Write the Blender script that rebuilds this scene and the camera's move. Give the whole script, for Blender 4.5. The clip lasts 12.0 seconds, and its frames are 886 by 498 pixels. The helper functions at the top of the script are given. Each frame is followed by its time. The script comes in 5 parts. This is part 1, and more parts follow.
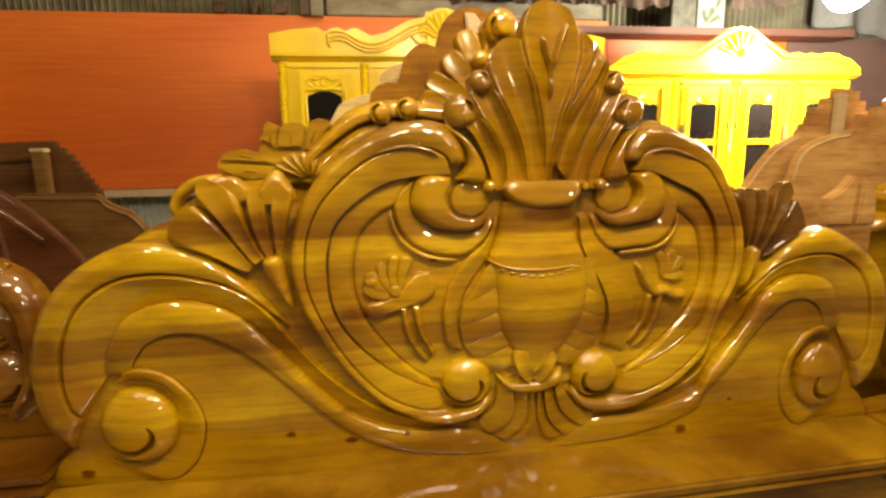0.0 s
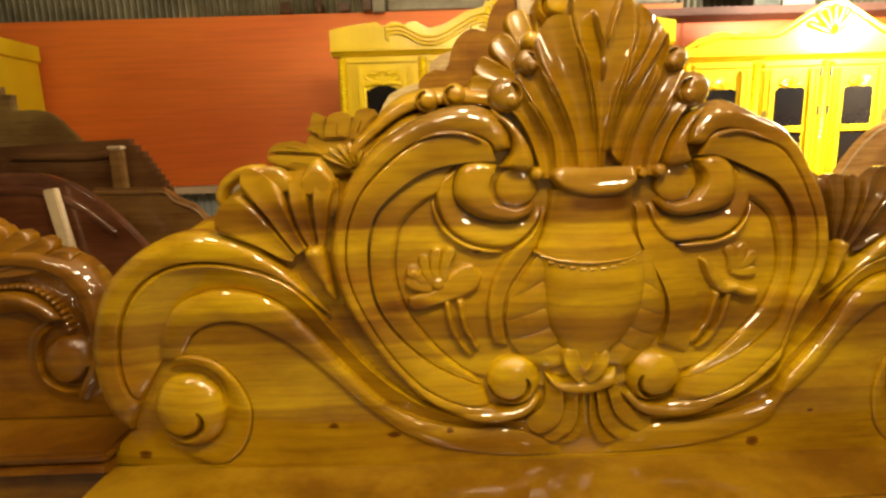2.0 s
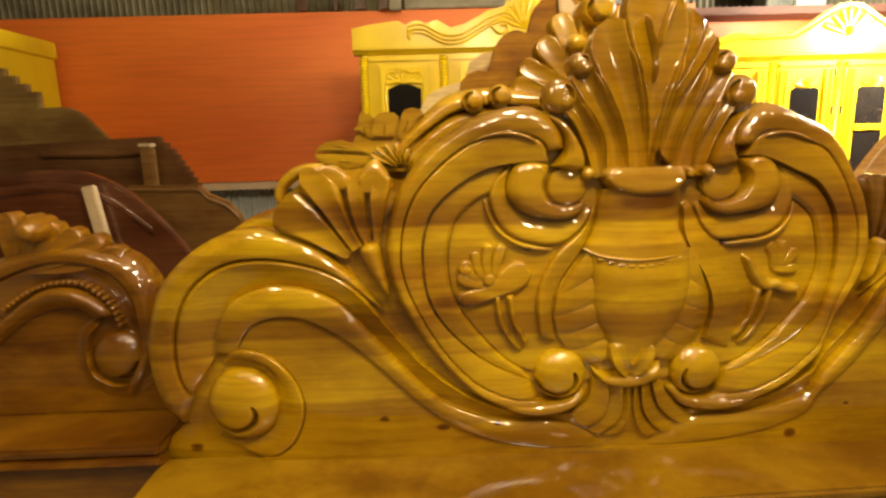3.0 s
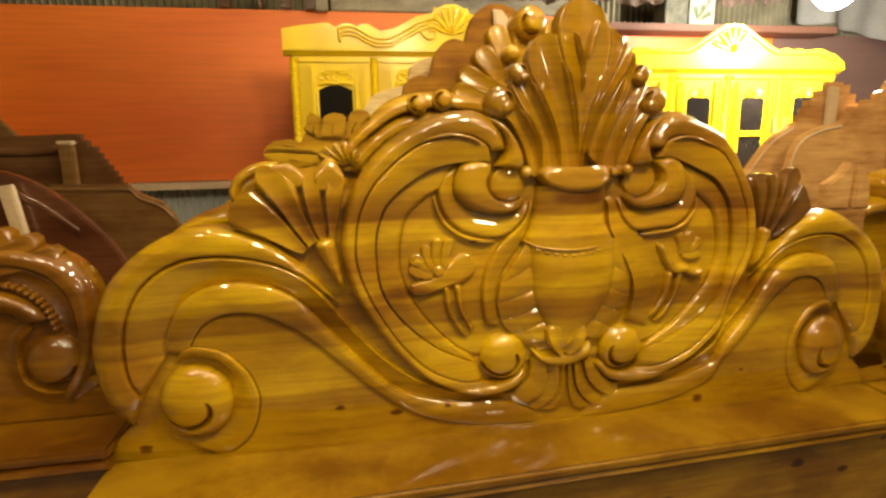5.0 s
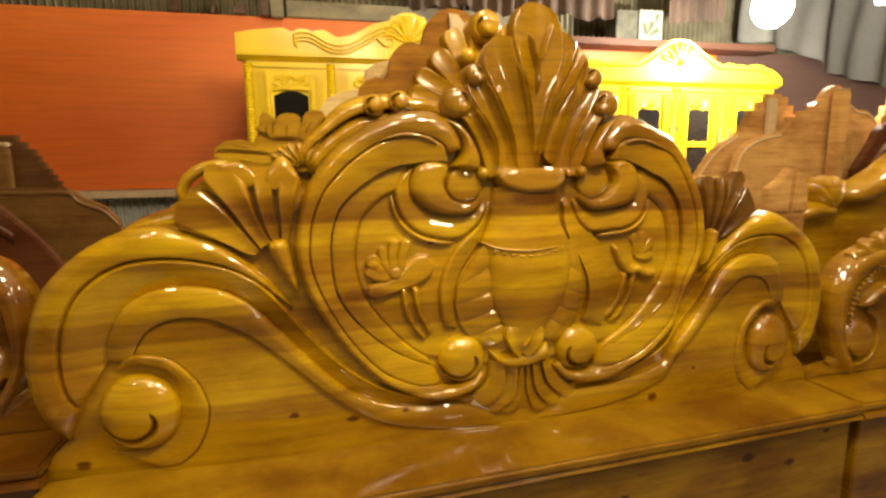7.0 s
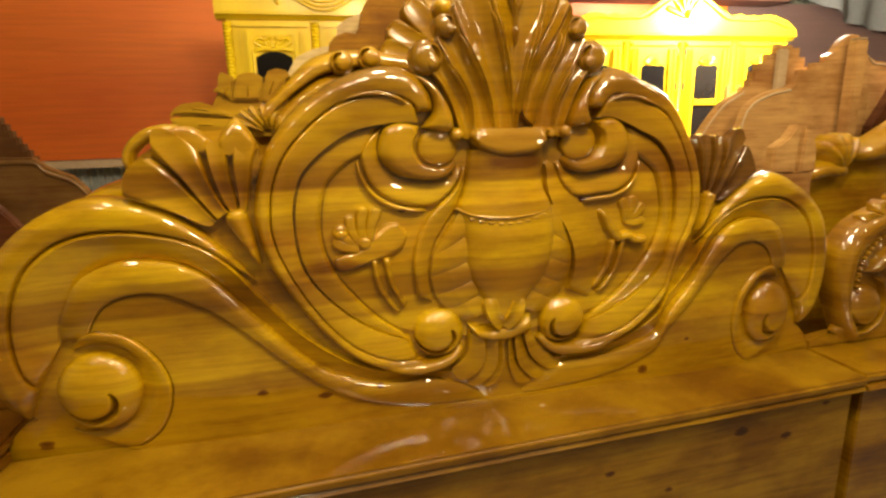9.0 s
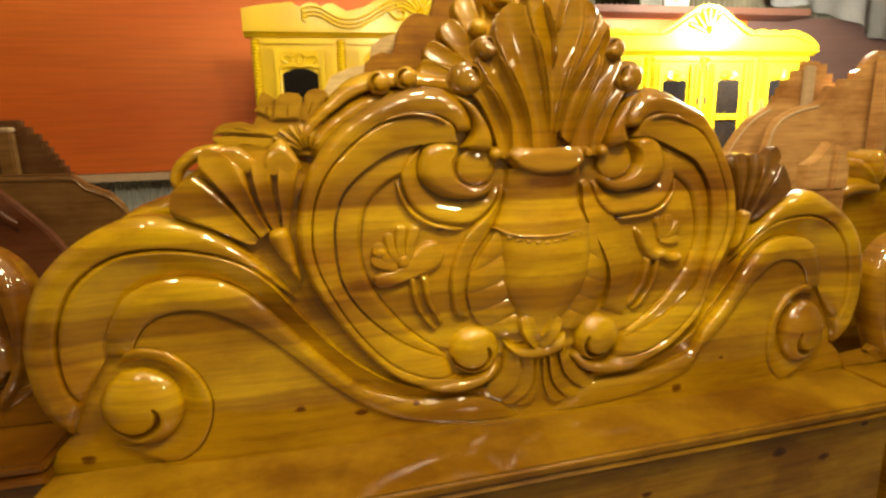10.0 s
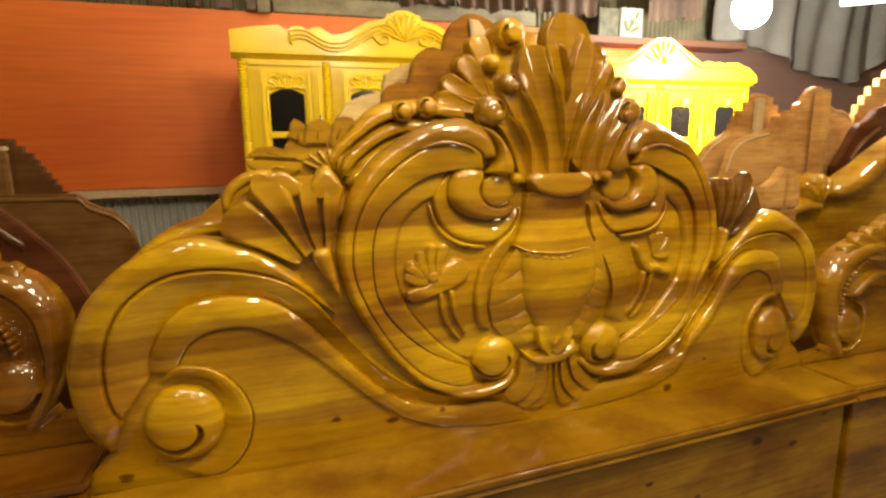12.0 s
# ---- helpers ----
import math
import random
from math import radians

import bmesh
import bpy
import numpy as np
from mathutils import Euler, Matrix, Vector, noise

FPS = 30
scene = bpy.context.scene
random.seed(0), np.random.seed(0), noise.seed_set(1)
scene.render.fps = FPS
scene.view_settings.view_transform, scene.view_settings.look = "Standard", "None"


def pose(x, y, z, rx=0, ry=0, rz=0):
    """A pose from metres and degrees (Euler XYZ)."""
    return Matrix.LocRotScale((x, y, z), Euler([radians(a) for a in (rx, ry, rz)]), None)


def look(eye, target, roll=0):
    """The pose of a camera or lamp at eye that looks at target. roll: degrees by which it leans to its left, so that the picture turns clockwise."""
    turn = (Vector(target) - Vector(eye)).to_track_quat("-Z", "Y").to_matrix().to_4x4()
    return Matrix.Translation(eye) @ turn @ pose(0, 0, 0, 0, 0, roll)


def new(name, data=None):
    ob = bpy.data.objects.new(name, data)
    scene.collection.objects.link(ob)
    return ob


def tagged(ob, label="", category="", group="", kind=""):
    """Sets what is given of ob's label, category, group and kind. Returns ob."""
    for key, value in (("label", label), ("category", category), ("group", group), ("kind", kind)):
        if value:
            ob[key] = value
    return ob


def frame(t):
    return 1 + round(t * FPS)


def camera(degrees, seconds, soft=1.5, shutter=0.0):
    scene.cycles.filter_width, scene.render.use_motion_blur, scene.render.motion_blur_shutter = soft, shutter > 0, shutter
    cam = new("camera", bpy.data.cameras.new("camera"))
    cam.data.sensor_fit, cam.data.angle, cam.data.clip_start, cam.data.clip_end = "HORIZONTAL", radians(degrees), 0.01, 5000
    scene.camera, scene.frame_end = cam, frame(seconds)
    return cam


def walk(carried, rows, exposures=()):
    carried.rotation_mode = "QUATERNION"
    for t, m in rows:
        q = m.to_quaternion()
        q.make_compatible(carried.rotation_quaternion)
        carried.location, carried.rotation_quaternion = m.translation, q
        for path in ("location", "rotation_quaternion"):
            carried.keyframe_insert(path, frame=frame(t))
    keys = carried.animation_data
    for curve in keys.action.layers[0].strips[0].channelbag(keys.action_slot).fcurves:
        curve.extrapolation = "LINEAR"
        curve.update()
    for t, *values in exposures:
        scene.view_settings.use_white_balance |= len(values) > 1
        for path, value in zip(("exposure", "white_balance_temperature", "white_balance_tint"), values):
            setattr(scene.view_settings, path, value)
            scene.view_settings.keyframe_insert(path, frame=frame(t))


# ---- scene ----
cam = camera(78.6, 12.0, soft=2.6)
PATH = [
    (0, (-0.297, -0.97, 1.6), (-0.026, 0.977, 1.227), -0.8),
    (0.5, (-0.273, -0.957, 1.589), (-0.032, 0.995, 1.229), -0.9),
    (1, (-0.228, -0.941, 1.577), (-0.083, 1.022, 1.223), -1.3),
    (1.5, (-0.217, -0.934, 1.573), (-0.158, 1.031, 1.205), -1.6),
    (2, (-0.25, -0.939, 1.58), (-0.232, 1.026, 1.205), -1.8),
    (2.5, (-0.306, -0.951, 1.586), (-0.286, 1.014, 1.21), -1.8),
    (2.7, (-0.325, -0.955, 1.587), (-0.305, 1.008, 1.208), -1.8),
    (4.3, (-0.426, -1.002, 1.591), (-0.177, 0.939, 1.18), -0.6),
    (4.5, (-0.418, -1.013, 1.585), (-0.151, 0.929, 1.184), -1.0),
    (5, (-0.419, -1.023, 1.588), (-0.083, 0.91, 1.2), -1.0),
    (5.5, (-0.415, -1.032, 1.586), (-0.033, 0.897, 1.224), -0.8),
    (6, (-0.41, -1.029, 1.583), (0.024, 0.891, 1.23), -0.5),
    (6.5, (-0.411, -1.022, 1.579), (0.064, 0.89, 1.237), -0.3),
    (7, (-0.413, -1.018, 1.563), (0.07, 0.893, 1.221), -0.6),
    (7.2, (-0.414, -1.011, 1.562), (0.075, 0.891, 1.182), -0.7),
    (9, (-0.33, -0.97, 1.555), (0.108, 0.925, 1.089), -1.5),
    (9.5, (-0.329, -0.969, 1.559), (0.067, 0.939, 1.108), -1.6),
    (10, (-0.38, -0.962, 1.571), (0.025, 0.949, 1.145), -1.5),
    (10.5, (-0.446, -0.963, 1.583), (-0.02, 0.951, 1.188), -1.5),
    (11, (-0.509, -0.972, 1.587), (-0.004, 0.925, 1.207), -1.1),
    (11.5, (-0.537, -0.982, 1.588), (0.036, 0.898, 1.216), -1.1),
    (12, (-0.554, -1.0, 1.597), (0.053, 0.868, 1.218), -0.9),
]
walk(cam, [(t, look(eye, target, roll)) for t, eye, target, roll in PATH], [(0, 0.0), (0.6, -0.05), (1.2, -0.10), (2.7, -0.06), (4.3, 0.0), (12, 0.0)])

# ---- world and lights ----
world = bpy.data.worlds.new("world")
scene.world = world
world.use_nodes = True
world.node_tree.nodes["Background"].inputs[0].default_value = (1.0, 0.76, 0.45, 1)
world.node_tree.nodes["Background"].inputs[1].default_value = 0.02
scene.view_settings.exposure = 0.0


def bulb_light(place, watts, radius=0.035, colour=(1.0, 0.82, 0.50)):
    data = bpy.data.lights.new("bulb_light", "POINT")
    data.energy, data.shadow_soft_size, data.color = watts, radius, colour
    ob = new("bulb_light", data)
    ob.location = place
    return ob


# Lamps out of view: some follow the varnish glints, others are added to brighten.
UNSEEN_LAMPS = [(0.6, -2.2, 2.1), (0.05, -0.72, 2.32), (-1.05, -0.65, 2.6), (-0.8, -0.75, 2.62), (1.45, -0.7, 2.6), (-0.45, -1.7, 2.7), (1.0, -1.6, 2.75), (-1.7, -1.5, 2.7), (-0.15, 0.2, 2.75), (1.4, -0.12, 2.5), (-0.3, -0.9, 2.55), (0.4, -0.62, 2.62), (-1.35, -1.1, 2.45), (0.95, -1.0, 2.5)]
for place, watts in zip(UNSEEN_LAMPS, (14, 40, 8, 6, 5, 20, 7, 4, 24, 16, 22, 11, 6, 4)):
    bulb_light(place, watts, 0.085 if watts > 8 else 0.065)
SHOW_LAMP = (1.55, 1.0, 2.20)
bulb_light((SHOW_LAMP[0], SHOW_LAMP[1] - 0.02, SHOW_LAMP[2] - 0.16), 155, 0.05, (1.0, 0.95, 0.82))


# ---- materials ----
def nodes_of(name):
    mat = bpy.data.materials.new(name)
    mat.use_nodes = True
    tree = mat.node_tree
    return mat, tree, tree.nodes["Principled BSDF"]


def add(tree, kind, links=(), operation="", blend=""):
    node = tree.nodes.new(kind)
    if operation:
        node.operation = operation
    if blend:
        node.data_type, node.blend_type = "RGBA", blend
    for socket, source in links:
        if hasattr(source, "is_output"):
            tree.links.new(source, node.inputs[socket])
        else:
            node.inputs[socket].default_value = source
    return node


def ramp(tree, source, stops):
    node = add(tree, "ShaderNodeValToRGB", [(0, source)])
    els = node.color_ramp.elements
    while len(els) < len(stops):
        els.new(0.5)
    for el, (pos, col) in zip(els, stops):
        el.position, el.color = pos, (*col, 1)
    return node.outputs[0]


def stretched(tree, scale, size=1.0, detail=4.0, rough=0.55, shift=(0, 0, 0), by_object=False):
    """Noise in the thing's own metres, stretched by scale."""
    coord = add(tree, "ShaderNodeTexCoord").outputs["Object"]
    if by_object:
        info = add(tree, "ShaderNodeObjectInfo").outputs["Random"]
        off = add(tree, "ShaderNodeMath", [(0, info), (1, 37.0)], operation="MULTIPLY").outputs[0]
        coord = add(tree, "ShaderNodeVectorMath", [(0, coord), (1, off)], operation="ADD").outputs[0]
    mapped = add(tree, "ShaderNodeMapping", [("Vector", coord), ("Scale", scale), ("Location", shift)]).outputs[0]
    return add(tree, "ShaderNodeTexNoise", [("Vector", mapped), ("Scale", size), ("Detail", detail), ("Roughness", rough)]).outputs[0]


def mixed(tree, kind, amount, a, b):
    node = add(tree, "ShaderNodeMix", blend=kind)
    for socket, source in (("Factor_Float", amount), ("A_Color", a), ("B_Color", b)):
        target = next(s for s in node.inputs if s.identifier == socket)
        if hasattr(source, "is_output"):
            tree.links.new(source, target)
        else:
            target.default_value = source if socket == "Factor_Float" else (*source, 1)
    return next(s for s in node.outputs if s.identifier == "Result_Color")


def wood(name, light, mid, dark, planks=(), coat=1.0, rough=0.4, band=7.0, knots=(), by_object=False, grain_dark=0.55, vertical=False, zones=(), clouds=0.8, streaks=0.62, coat_rough=0.035):
    """Wood with planks of differing tone, fine grain, and a coat of varnish."""
    mat, tree, bsdf = nodes_of(name)
    flip = (lambda v: (v[2], v[1], v[0])) if vertical else (lambda v: v)
    tone = stretched(tree, flip((1.7, 1.7, band * 1.3)), 1.0, 7.0, 0.62, by_object=by_object)
    colour = ramp(tree, tone, [(0.26, dark), (0.40, mid), (0.55, light), (0.68, mid), (0.80, dark)])
    fine = stretched(tree, flip((5.0, 9.0, 95.0)), 1.0, 6.0, 0.66, by_object=by_object)
    lines = ramp(tree, fine, [(0.34, (grain_dark, grain_dark * 0.8, grain_dark * 0.6)), (0.54, (1, 1, 1))])
    colour = mixed(tree, "MULTIPLY", streaks, colour, lines)
    wide = stretched(tree, flip((3.4, 3.4, 7.0)), 1.0, 6.0, 0.62, (3, 1, 7))
    cloud = ramp(tree, wide, [(0.38, (0.5, 0.37, 0.28)), (0.56, (1.0, 1.0, 1.0))])
    colour = mixed(tree, "MULTIPLY", clouds, colour, cloud)
    if planks:
        # glued planks, each of its own tone
        coord = add(tree, "ShaderNodeTexCoord").outputs["Object"]
        height = add(tree, "ShaderNodeSeparateXYZ", [(0, coord)]).outputs[2]
        wobble = add(tree, "ShaderNodeMath", [(0, wide), (1, 0.03)], operation="MULTIPLY").outputs[0]
        height = add(tree, "ShaderNodeMath", [(0, height), (1, wobble)], operation="ADD").outputs[0]
        share = add(tree, "ShaderNodeMapRange", [("Value", height), ("From Min", 0.915), ("From Max", 1.915)]).outputs[0]
        stops = []
        for z, tone in planks:
            stops += [(z - 0.90 + 0.002, tone)]
        colour = mixed(tree, "MULTIPLY", 1.0, colour, ramp(tree, share, stops))
    for x, z, size in knots:
        coord = add(tree, "ShaderNodeTexCoord").outputs["Object"]
        local = add(tree, "ShaderNodeMapping", [("Vector", coord), ("Location", (-x / (1.7 * size), 0, -z / size)), ("Scale", (1 / (1.7 * size), 0, 1 / size))]).outputs[0]
        far = add(tree, "ShaderNodeVectorMath", [(0, local)], operation="LENGTH").outputs[1]
        rough_far = add(tree, "ShaderNodeMath", [(0, fine), (1, far)], operation="ADD").outputs[0]
        spot = ramp(tree, rough_far, [(0.7, (0.24, 0.13, 0.09)), (1.0, (0.52, 0.38, 0.3)), (1.6, (1, 1, 1))])
        colour = mixed(tree, "MULTIPLY", 1.0, colour, spot)
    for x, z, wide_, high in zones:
        # browner, soft-edged oval patches at set places
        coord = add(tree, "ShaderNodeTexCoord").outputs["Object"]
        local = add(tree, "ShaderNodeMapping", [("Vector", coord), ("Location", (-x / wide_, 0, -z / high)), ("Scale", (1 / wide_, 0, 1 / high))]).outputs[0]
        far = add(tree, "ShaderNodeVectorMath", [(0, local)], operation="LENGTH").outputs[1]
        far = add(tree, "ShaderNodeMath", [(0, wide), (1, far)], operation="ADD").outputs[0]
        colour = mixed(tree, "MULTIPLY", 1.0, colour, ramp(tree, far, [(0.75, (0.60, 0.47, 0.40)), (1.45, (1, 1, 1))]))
    tree.links.new(colour, bsdf.inputs["Base Color"])
    bsdf.inputs["Roughness"].default_value = rough
    bsdf.inputs["Specular IOR Level"].default_value = 0.15
    bsdf.inputs["Coat Weight"].default_value = coat
    bsdf.inputs["Coat Roughness"].default_value = coat_rough
    bsdf.inputs["Coat IOR"].default_value = 1.85
    ripple = stretched(tree, (18, 18, 18), 1.0, 2.0, 0.5, (5, 5, 5))
    both_ = add(tree, "ShaderNodeMath", [(0, fine), (1, 0.03)], operation="MULTIPLY").outputs[0]
    total = add(tree, "ShaderNodeMath", [(0, ripple), (1, both_)], operation="ADD").outputs[0]
    dents = stretched(tree, (70, 70, 55), 1.0, 2.0, 0.5, (2, 9, 4))
    dents = add(tree, "ShaderNodeMath", [(0, dents), (1, 0.16)], operation="MULTIPLY").outputs[0]
    total = add(tree, "ShaderNodeMath", [(0, total), (1, dents)], operation="ADD").outputs[0]
    bump = add(tree, "ShaderNodeBump", [("Height", total), ("Strength", 0.09), ("Distance", 0.006)])
    tree.links.new(bump.outputs[0], bsdf.inputs["Normal"])
    tree.links.new(bump.outputs[0], bsdf.inputs["Coat Normal"])
    return mat


def plain(name, low, high, rough=0.6, scale=(3, 3, 3), bump=0.1, bump_scale=(60, 60, 60), metal=0.0, coat=0.0):
    """A surface whose colour wanders between two tones at two scales."""
    mat, tree, bsdf = nodes_of(name)
    wide = stretched(tree, scale, 1.0, 4.0)
    fine = stretched(tree, bump_scale, 1.0, 3.0)
    colour = ramp(tree, wide, [(0.3, low), (0.7, high)])
    specks = ramp(tree, fine, [(0.25, (0.78, 0.78, 0.78)), (0.6, (1, 1, 1))])
    colour = mixed(tree, "MULTIPLY", 0.7, colour, specks)
    tree.links.new(colour, bsdf.inputs["Base Color"])
    bsdf.inputs["Roughness"].default_value = rough
    bsdf.inputs["Metallic"].default_value = metal
    bsdf.inputs["Coat Weight"].default_value = coat
    node = add(tree, "ShaderNodeBump", [("Height", fine), ("Strength", bump), ("Distance", 0.004)])
    tree.links.new(node.outputs[0], bsdf.inputs["Normal"])
    return mat


def glowing(name, colour, strength):
    mat, tree, bsdf = nodes_of(name)
    bsdf.inputs["Base Color"].default_value = (0.9, 0.9, 0.88, 1)
    bsdf.inputs["Emission Color"].default_value = (*colour, 1)
    bsdf.inputs["Emission Strength"].default_value = strength
    return mat


KNOTS = [(-0.455, 1.073, 0.012), (-0.343, 1.051, 0.015), (-0.239, 1.057, 0.010), (0.335, 1.012, 0.016), (-0.835, 1.006, 0.017), (-0.18, 1.395, 0.009), (0.175, 1.395, 0.009), (0.44, 1.07, 0.008)]
BRIGHT, MIDDLE, DULL, BROWN = (1.10, 1.12, 1.0), (0.80, 0.74, 0.66), (0.52, 0.41, 0.34), (0.50, 0.42, 0.36)
PLANKS = []
for low, high, tone in ((0.92, 1.108, MIDDLE), (1.112, 1.198, BRIGHT), (1.202, 1.232, MIDDLE), (1.235, 1.275, DULL), (1.279, 1.296, MIDDLE), (1.299, 1.364, BRIGHT), (1.367, 1.399, MIDDLE), (1.402, 1.439, BRIGHT), (1.442, 1.475, DULL), (1.50, 1.56, MIDDLE), (1.60, 1.9, BROWN)):
    PLANKS += [(low, tone), (high, tone)]
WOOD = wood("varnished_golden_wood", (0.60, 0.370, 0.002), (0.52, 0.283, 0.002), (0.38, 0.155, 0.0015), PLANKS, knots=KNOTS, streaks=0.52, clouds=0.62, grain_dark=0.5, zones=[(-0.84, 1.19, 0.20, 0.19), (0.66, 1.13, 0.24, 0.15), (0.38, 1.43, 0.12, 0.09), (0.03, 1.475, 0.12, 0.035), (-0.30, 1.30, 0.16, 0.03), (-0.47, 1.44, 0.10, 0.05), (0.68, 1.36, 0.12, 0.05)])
WOOD_LOW = wood("varnished_knotty_wood", (0.38, 0.21, 0.006), (0.28, 0.138, 0.005), (0.16, 0.069, 0.004), coat=0.55, coat_rough=0.12, knots=[(0.19, 0.865, 0.014), (0.5, 0.90, 0.02), (0.62, 0.87, 0.018), (0.72, 0.93, 0.012), (0.33, 0.8, 0.012)], band=9.0)
WOOD_SIDE = wood("varnished_brown_wood", (0.42, 0.225, 0.003), (0.29, 0.130, 0.0025), (0.15, 0.055, 0.002), band=6.0)
WOOD_DEEP = wood("varnished_red_brown_wood", (0.30, 0.130, 0.002), (0.20, 0.076, 0.002), (0.105, 0.032, 0.0015), band=6.0)
WOOD_BROWN = wood("dark_brown_wood", (0.17, 0.075, 0.006), (0.12, 0.048, 0.005), (0.07, 0.025, 0.003), band=8.0)
WOOD_REAR = wood("varnished_plain_wood", (0.56, 0.33, 0.006), (0.42, 0.205, 0.005), (0.26, 0.10, 0.004), band=8.0)
WOOD_PALE = wood("pale_raw_wood", (0.70, 0.54, 0.26), (0.62, 0.46, 0.20), (0.50, 0.35, 0.14), coat=0.1, coat_rough=0.3)
WOOD_LEAF = wood("dull_golden_wood", (0.46, 0.270, 0.008), (0.38, 0.200, 0.006), (0.26, 0.115, 0.004), coat=0.35, coat_rough=0.2, band=9.0)
WOOD_DARK = wood("dark_red_wood", (0.13, 0.045, 0.018), (0.09, 0.028, 0.012), (0.05, 0.016, 0.008), coat=0.7, coat_rough=0.12)
WOOD_GREY = wood("dull_brown_wood", (0.12, 0.055, 0.018), (0.088, 0.036, 0.012), (0.055, 0.022, 0.008), coat=0.25, coat_rough=0.25)
WOOD_OLIVE = wood("dull_olive_wood", (0.20, 0.128, 0.036), (0.155, 0.092, 0.028), (0.10, 0.054, 0.018), coat=0.2, coat_rough=0.3)
WOOD_TAN = wood("dull_tan_wood", (0.17, 0.088, 0.025), (0.13, 0.062, 0.018), (0.09, 0.038, 0.011), coat=0.35, coat_rough=0.2)
WOOD_LOBE = wood("dull_striped_wood", (0.36, 0.17, 0.008), (0.26, 0.11, 0.006), (0.13, 0.045, 0.004), coat=0.0, rough=0.6, band=16.0)
WOOD_RAW = wood("raw_pink_wood", (0.60, 0.355, 0.13), (0.50, 0.275, 0.10), (0.38, 0.195, 0.07), coat=0.25, coat_rough=0.25)
WOOD_CUT = plain("cut_wood_edge", (0.42, 0.30, 0.17), (0.58, 0.43, 0.26), 0.6, (8, 8, 2), 0.15, (40, 40, 200))
YELLOW = wood("yellow_lacquered_wood", (0.80, 0.585, 0.010), (0.78, 0.56, 0.009), (0.74, 0.515, 0.008), coat=0.25, rough=0.4, grain_dark=0.9, clouds=0.08, streaks=0.25, coat_rough=0.2, vertical=True)
RED = plain("red_bamboo_sheet", (0.64, 0.118, 0.014), (0.80, 0.195, 0.023), 0.5, (0.9, 1, 2.2), 0.25, (3.0, 3.0, 70.0))
BEIGE = plain("beige_batten", (0.50, 0.36, 0.24), (0.62, 0.47, 0.33), 0.6, (3, 3, 20), 0.1)
TIN = plain("weathered_tin", (0.38, 0.41, 0.42), (0.62, 0.65, 0.64), 0.5, (2, 2, 4), 0.1, metal=0.35)
TIN_OLD = plain("stained_tin", (0.07, 0.06, 0.03), (0.22, 0.19, 0.11), 0.7, (4, 4, 7), 0.15)
DUSTY = plain("dusty_olive_board", (0.16, 0.13, 0.08), (0.33, 0.29, 0.19), 0.8, (6, 6, 14), 0.2)
CLOTH = plain("dusty_brown_cloth", (0.045, 0.028, 0.018), (0.115, 0.072, 0.050), 0.9, (5, 5, 3), 0.3)
PLATE = plain("red_brown_plate", (0.10, 0.040, 0.022), (0.15, 0.062, 0.035), 0.7, (2, 4, 4), 0.2)
TARP = plain("grey_tarpaulin", (0.10, 0.095, 0.085), (0.17, 0.165, 0.15), 0.75, (1.5, 1.5, 1.5), 0.2)
GLASS_DARK = plain("dark_door_glass", (0.006, 0.005, 0.005), (0.010, 0.009, 0.008), 0.15, bump=0.0)
GLASS_DARK.node_tree.nodes["Principled BSDF"].inputs["Specular IOR Level"].default_value = 0.2
METAL = plain("dull_metal", (0.25, 0.22, 0.16), (0.35, 0.31, 0.24), 0.35, metal=0.9, bump=0.05)
# the lamp's lens haze is mixed into this sheet's dull brown
HAZE_BROWN = plain("haze_dulled_sheet", (0.11, 0.062, 0.05), (0.17, 0.095, 0.075), 0.6, (1, 1, 1.5), 0.4, (2.0, 2.0, 90.0))
FLOOR = plain("grey_concrete", (0.20, 0.18, 0.16), (0.32, 0.29, 0.26), 0.7, (1, 1, 1), 0.3, (25, 25, 25))
WALL = plain("dusty_plaster", (0.42, 0.33, 0.22), (0.56, 0.46, 0.32), 0.85, (0.8, 0.8, 0.8), 0.2, (30, 30, 30))
CEIL = plain("grimy_ceiling", (0.26, 0.22, 0.17), (0.38, 0.33, 0.26), 0.85, (0.8, 0.8, 0.8), 0.2, (20, 20, 20))
CARD = plain("white_carton", (0.20, 0.19, 0.15), (0.30, 0.29, 0.24), 0.6, (5, 5, 5), 0.05)
CARD_SIDE = plain("printed_carton", (0.030, 0.030, 0.018), (0.12, 0.11, 0.07), 0.7, (22, 22, 22), 0.05)
LEAFPRINT = plain("green_print", (0.05, 0.065, 0.03), (0.10, 0.11, 0.05), 0.6, (30, 30, 30), 0.0)
BLACK = plain("black_plastic", (0.02, 0.02, 0.02), (0.035, 0.035, 0.035), 0.4)
BULB = glowing("lit_bulb", (1.0, 0.95, 0.85), 40.0)
TUBE = glowing("lit_tube", (1.0, 0.97, 0.92), 5.0)


# ---- mesh helpers ----
def thing(name, label, category, group="", kind="", at=(0, 0, 0), turn=0.0):
    ob = new(name)
    ob.matrix_world = pose(*at, 0, 0, turn)
    return tagged(ob, label, category, group, kind)


def mesh_part(name, verts, faces, mat, parent, label="", sharp=50):
    data = bpy.data.meshes.new(name)
    data.from_pydata([tuple(map(float, v)) for v in verts], [], [tuple(map(int, f)) for f in faces])
    data.materials.append(mat)
    data.polygons.foreach_set("use_smooth", [True] * len(data.polygons))
    data.set_sharp_from_angle(angle=radians(sharp))
    data.update()
    ob = new(name, data)
    ob.parent = parent
    if label:
        ob["label"] = label
    return ob


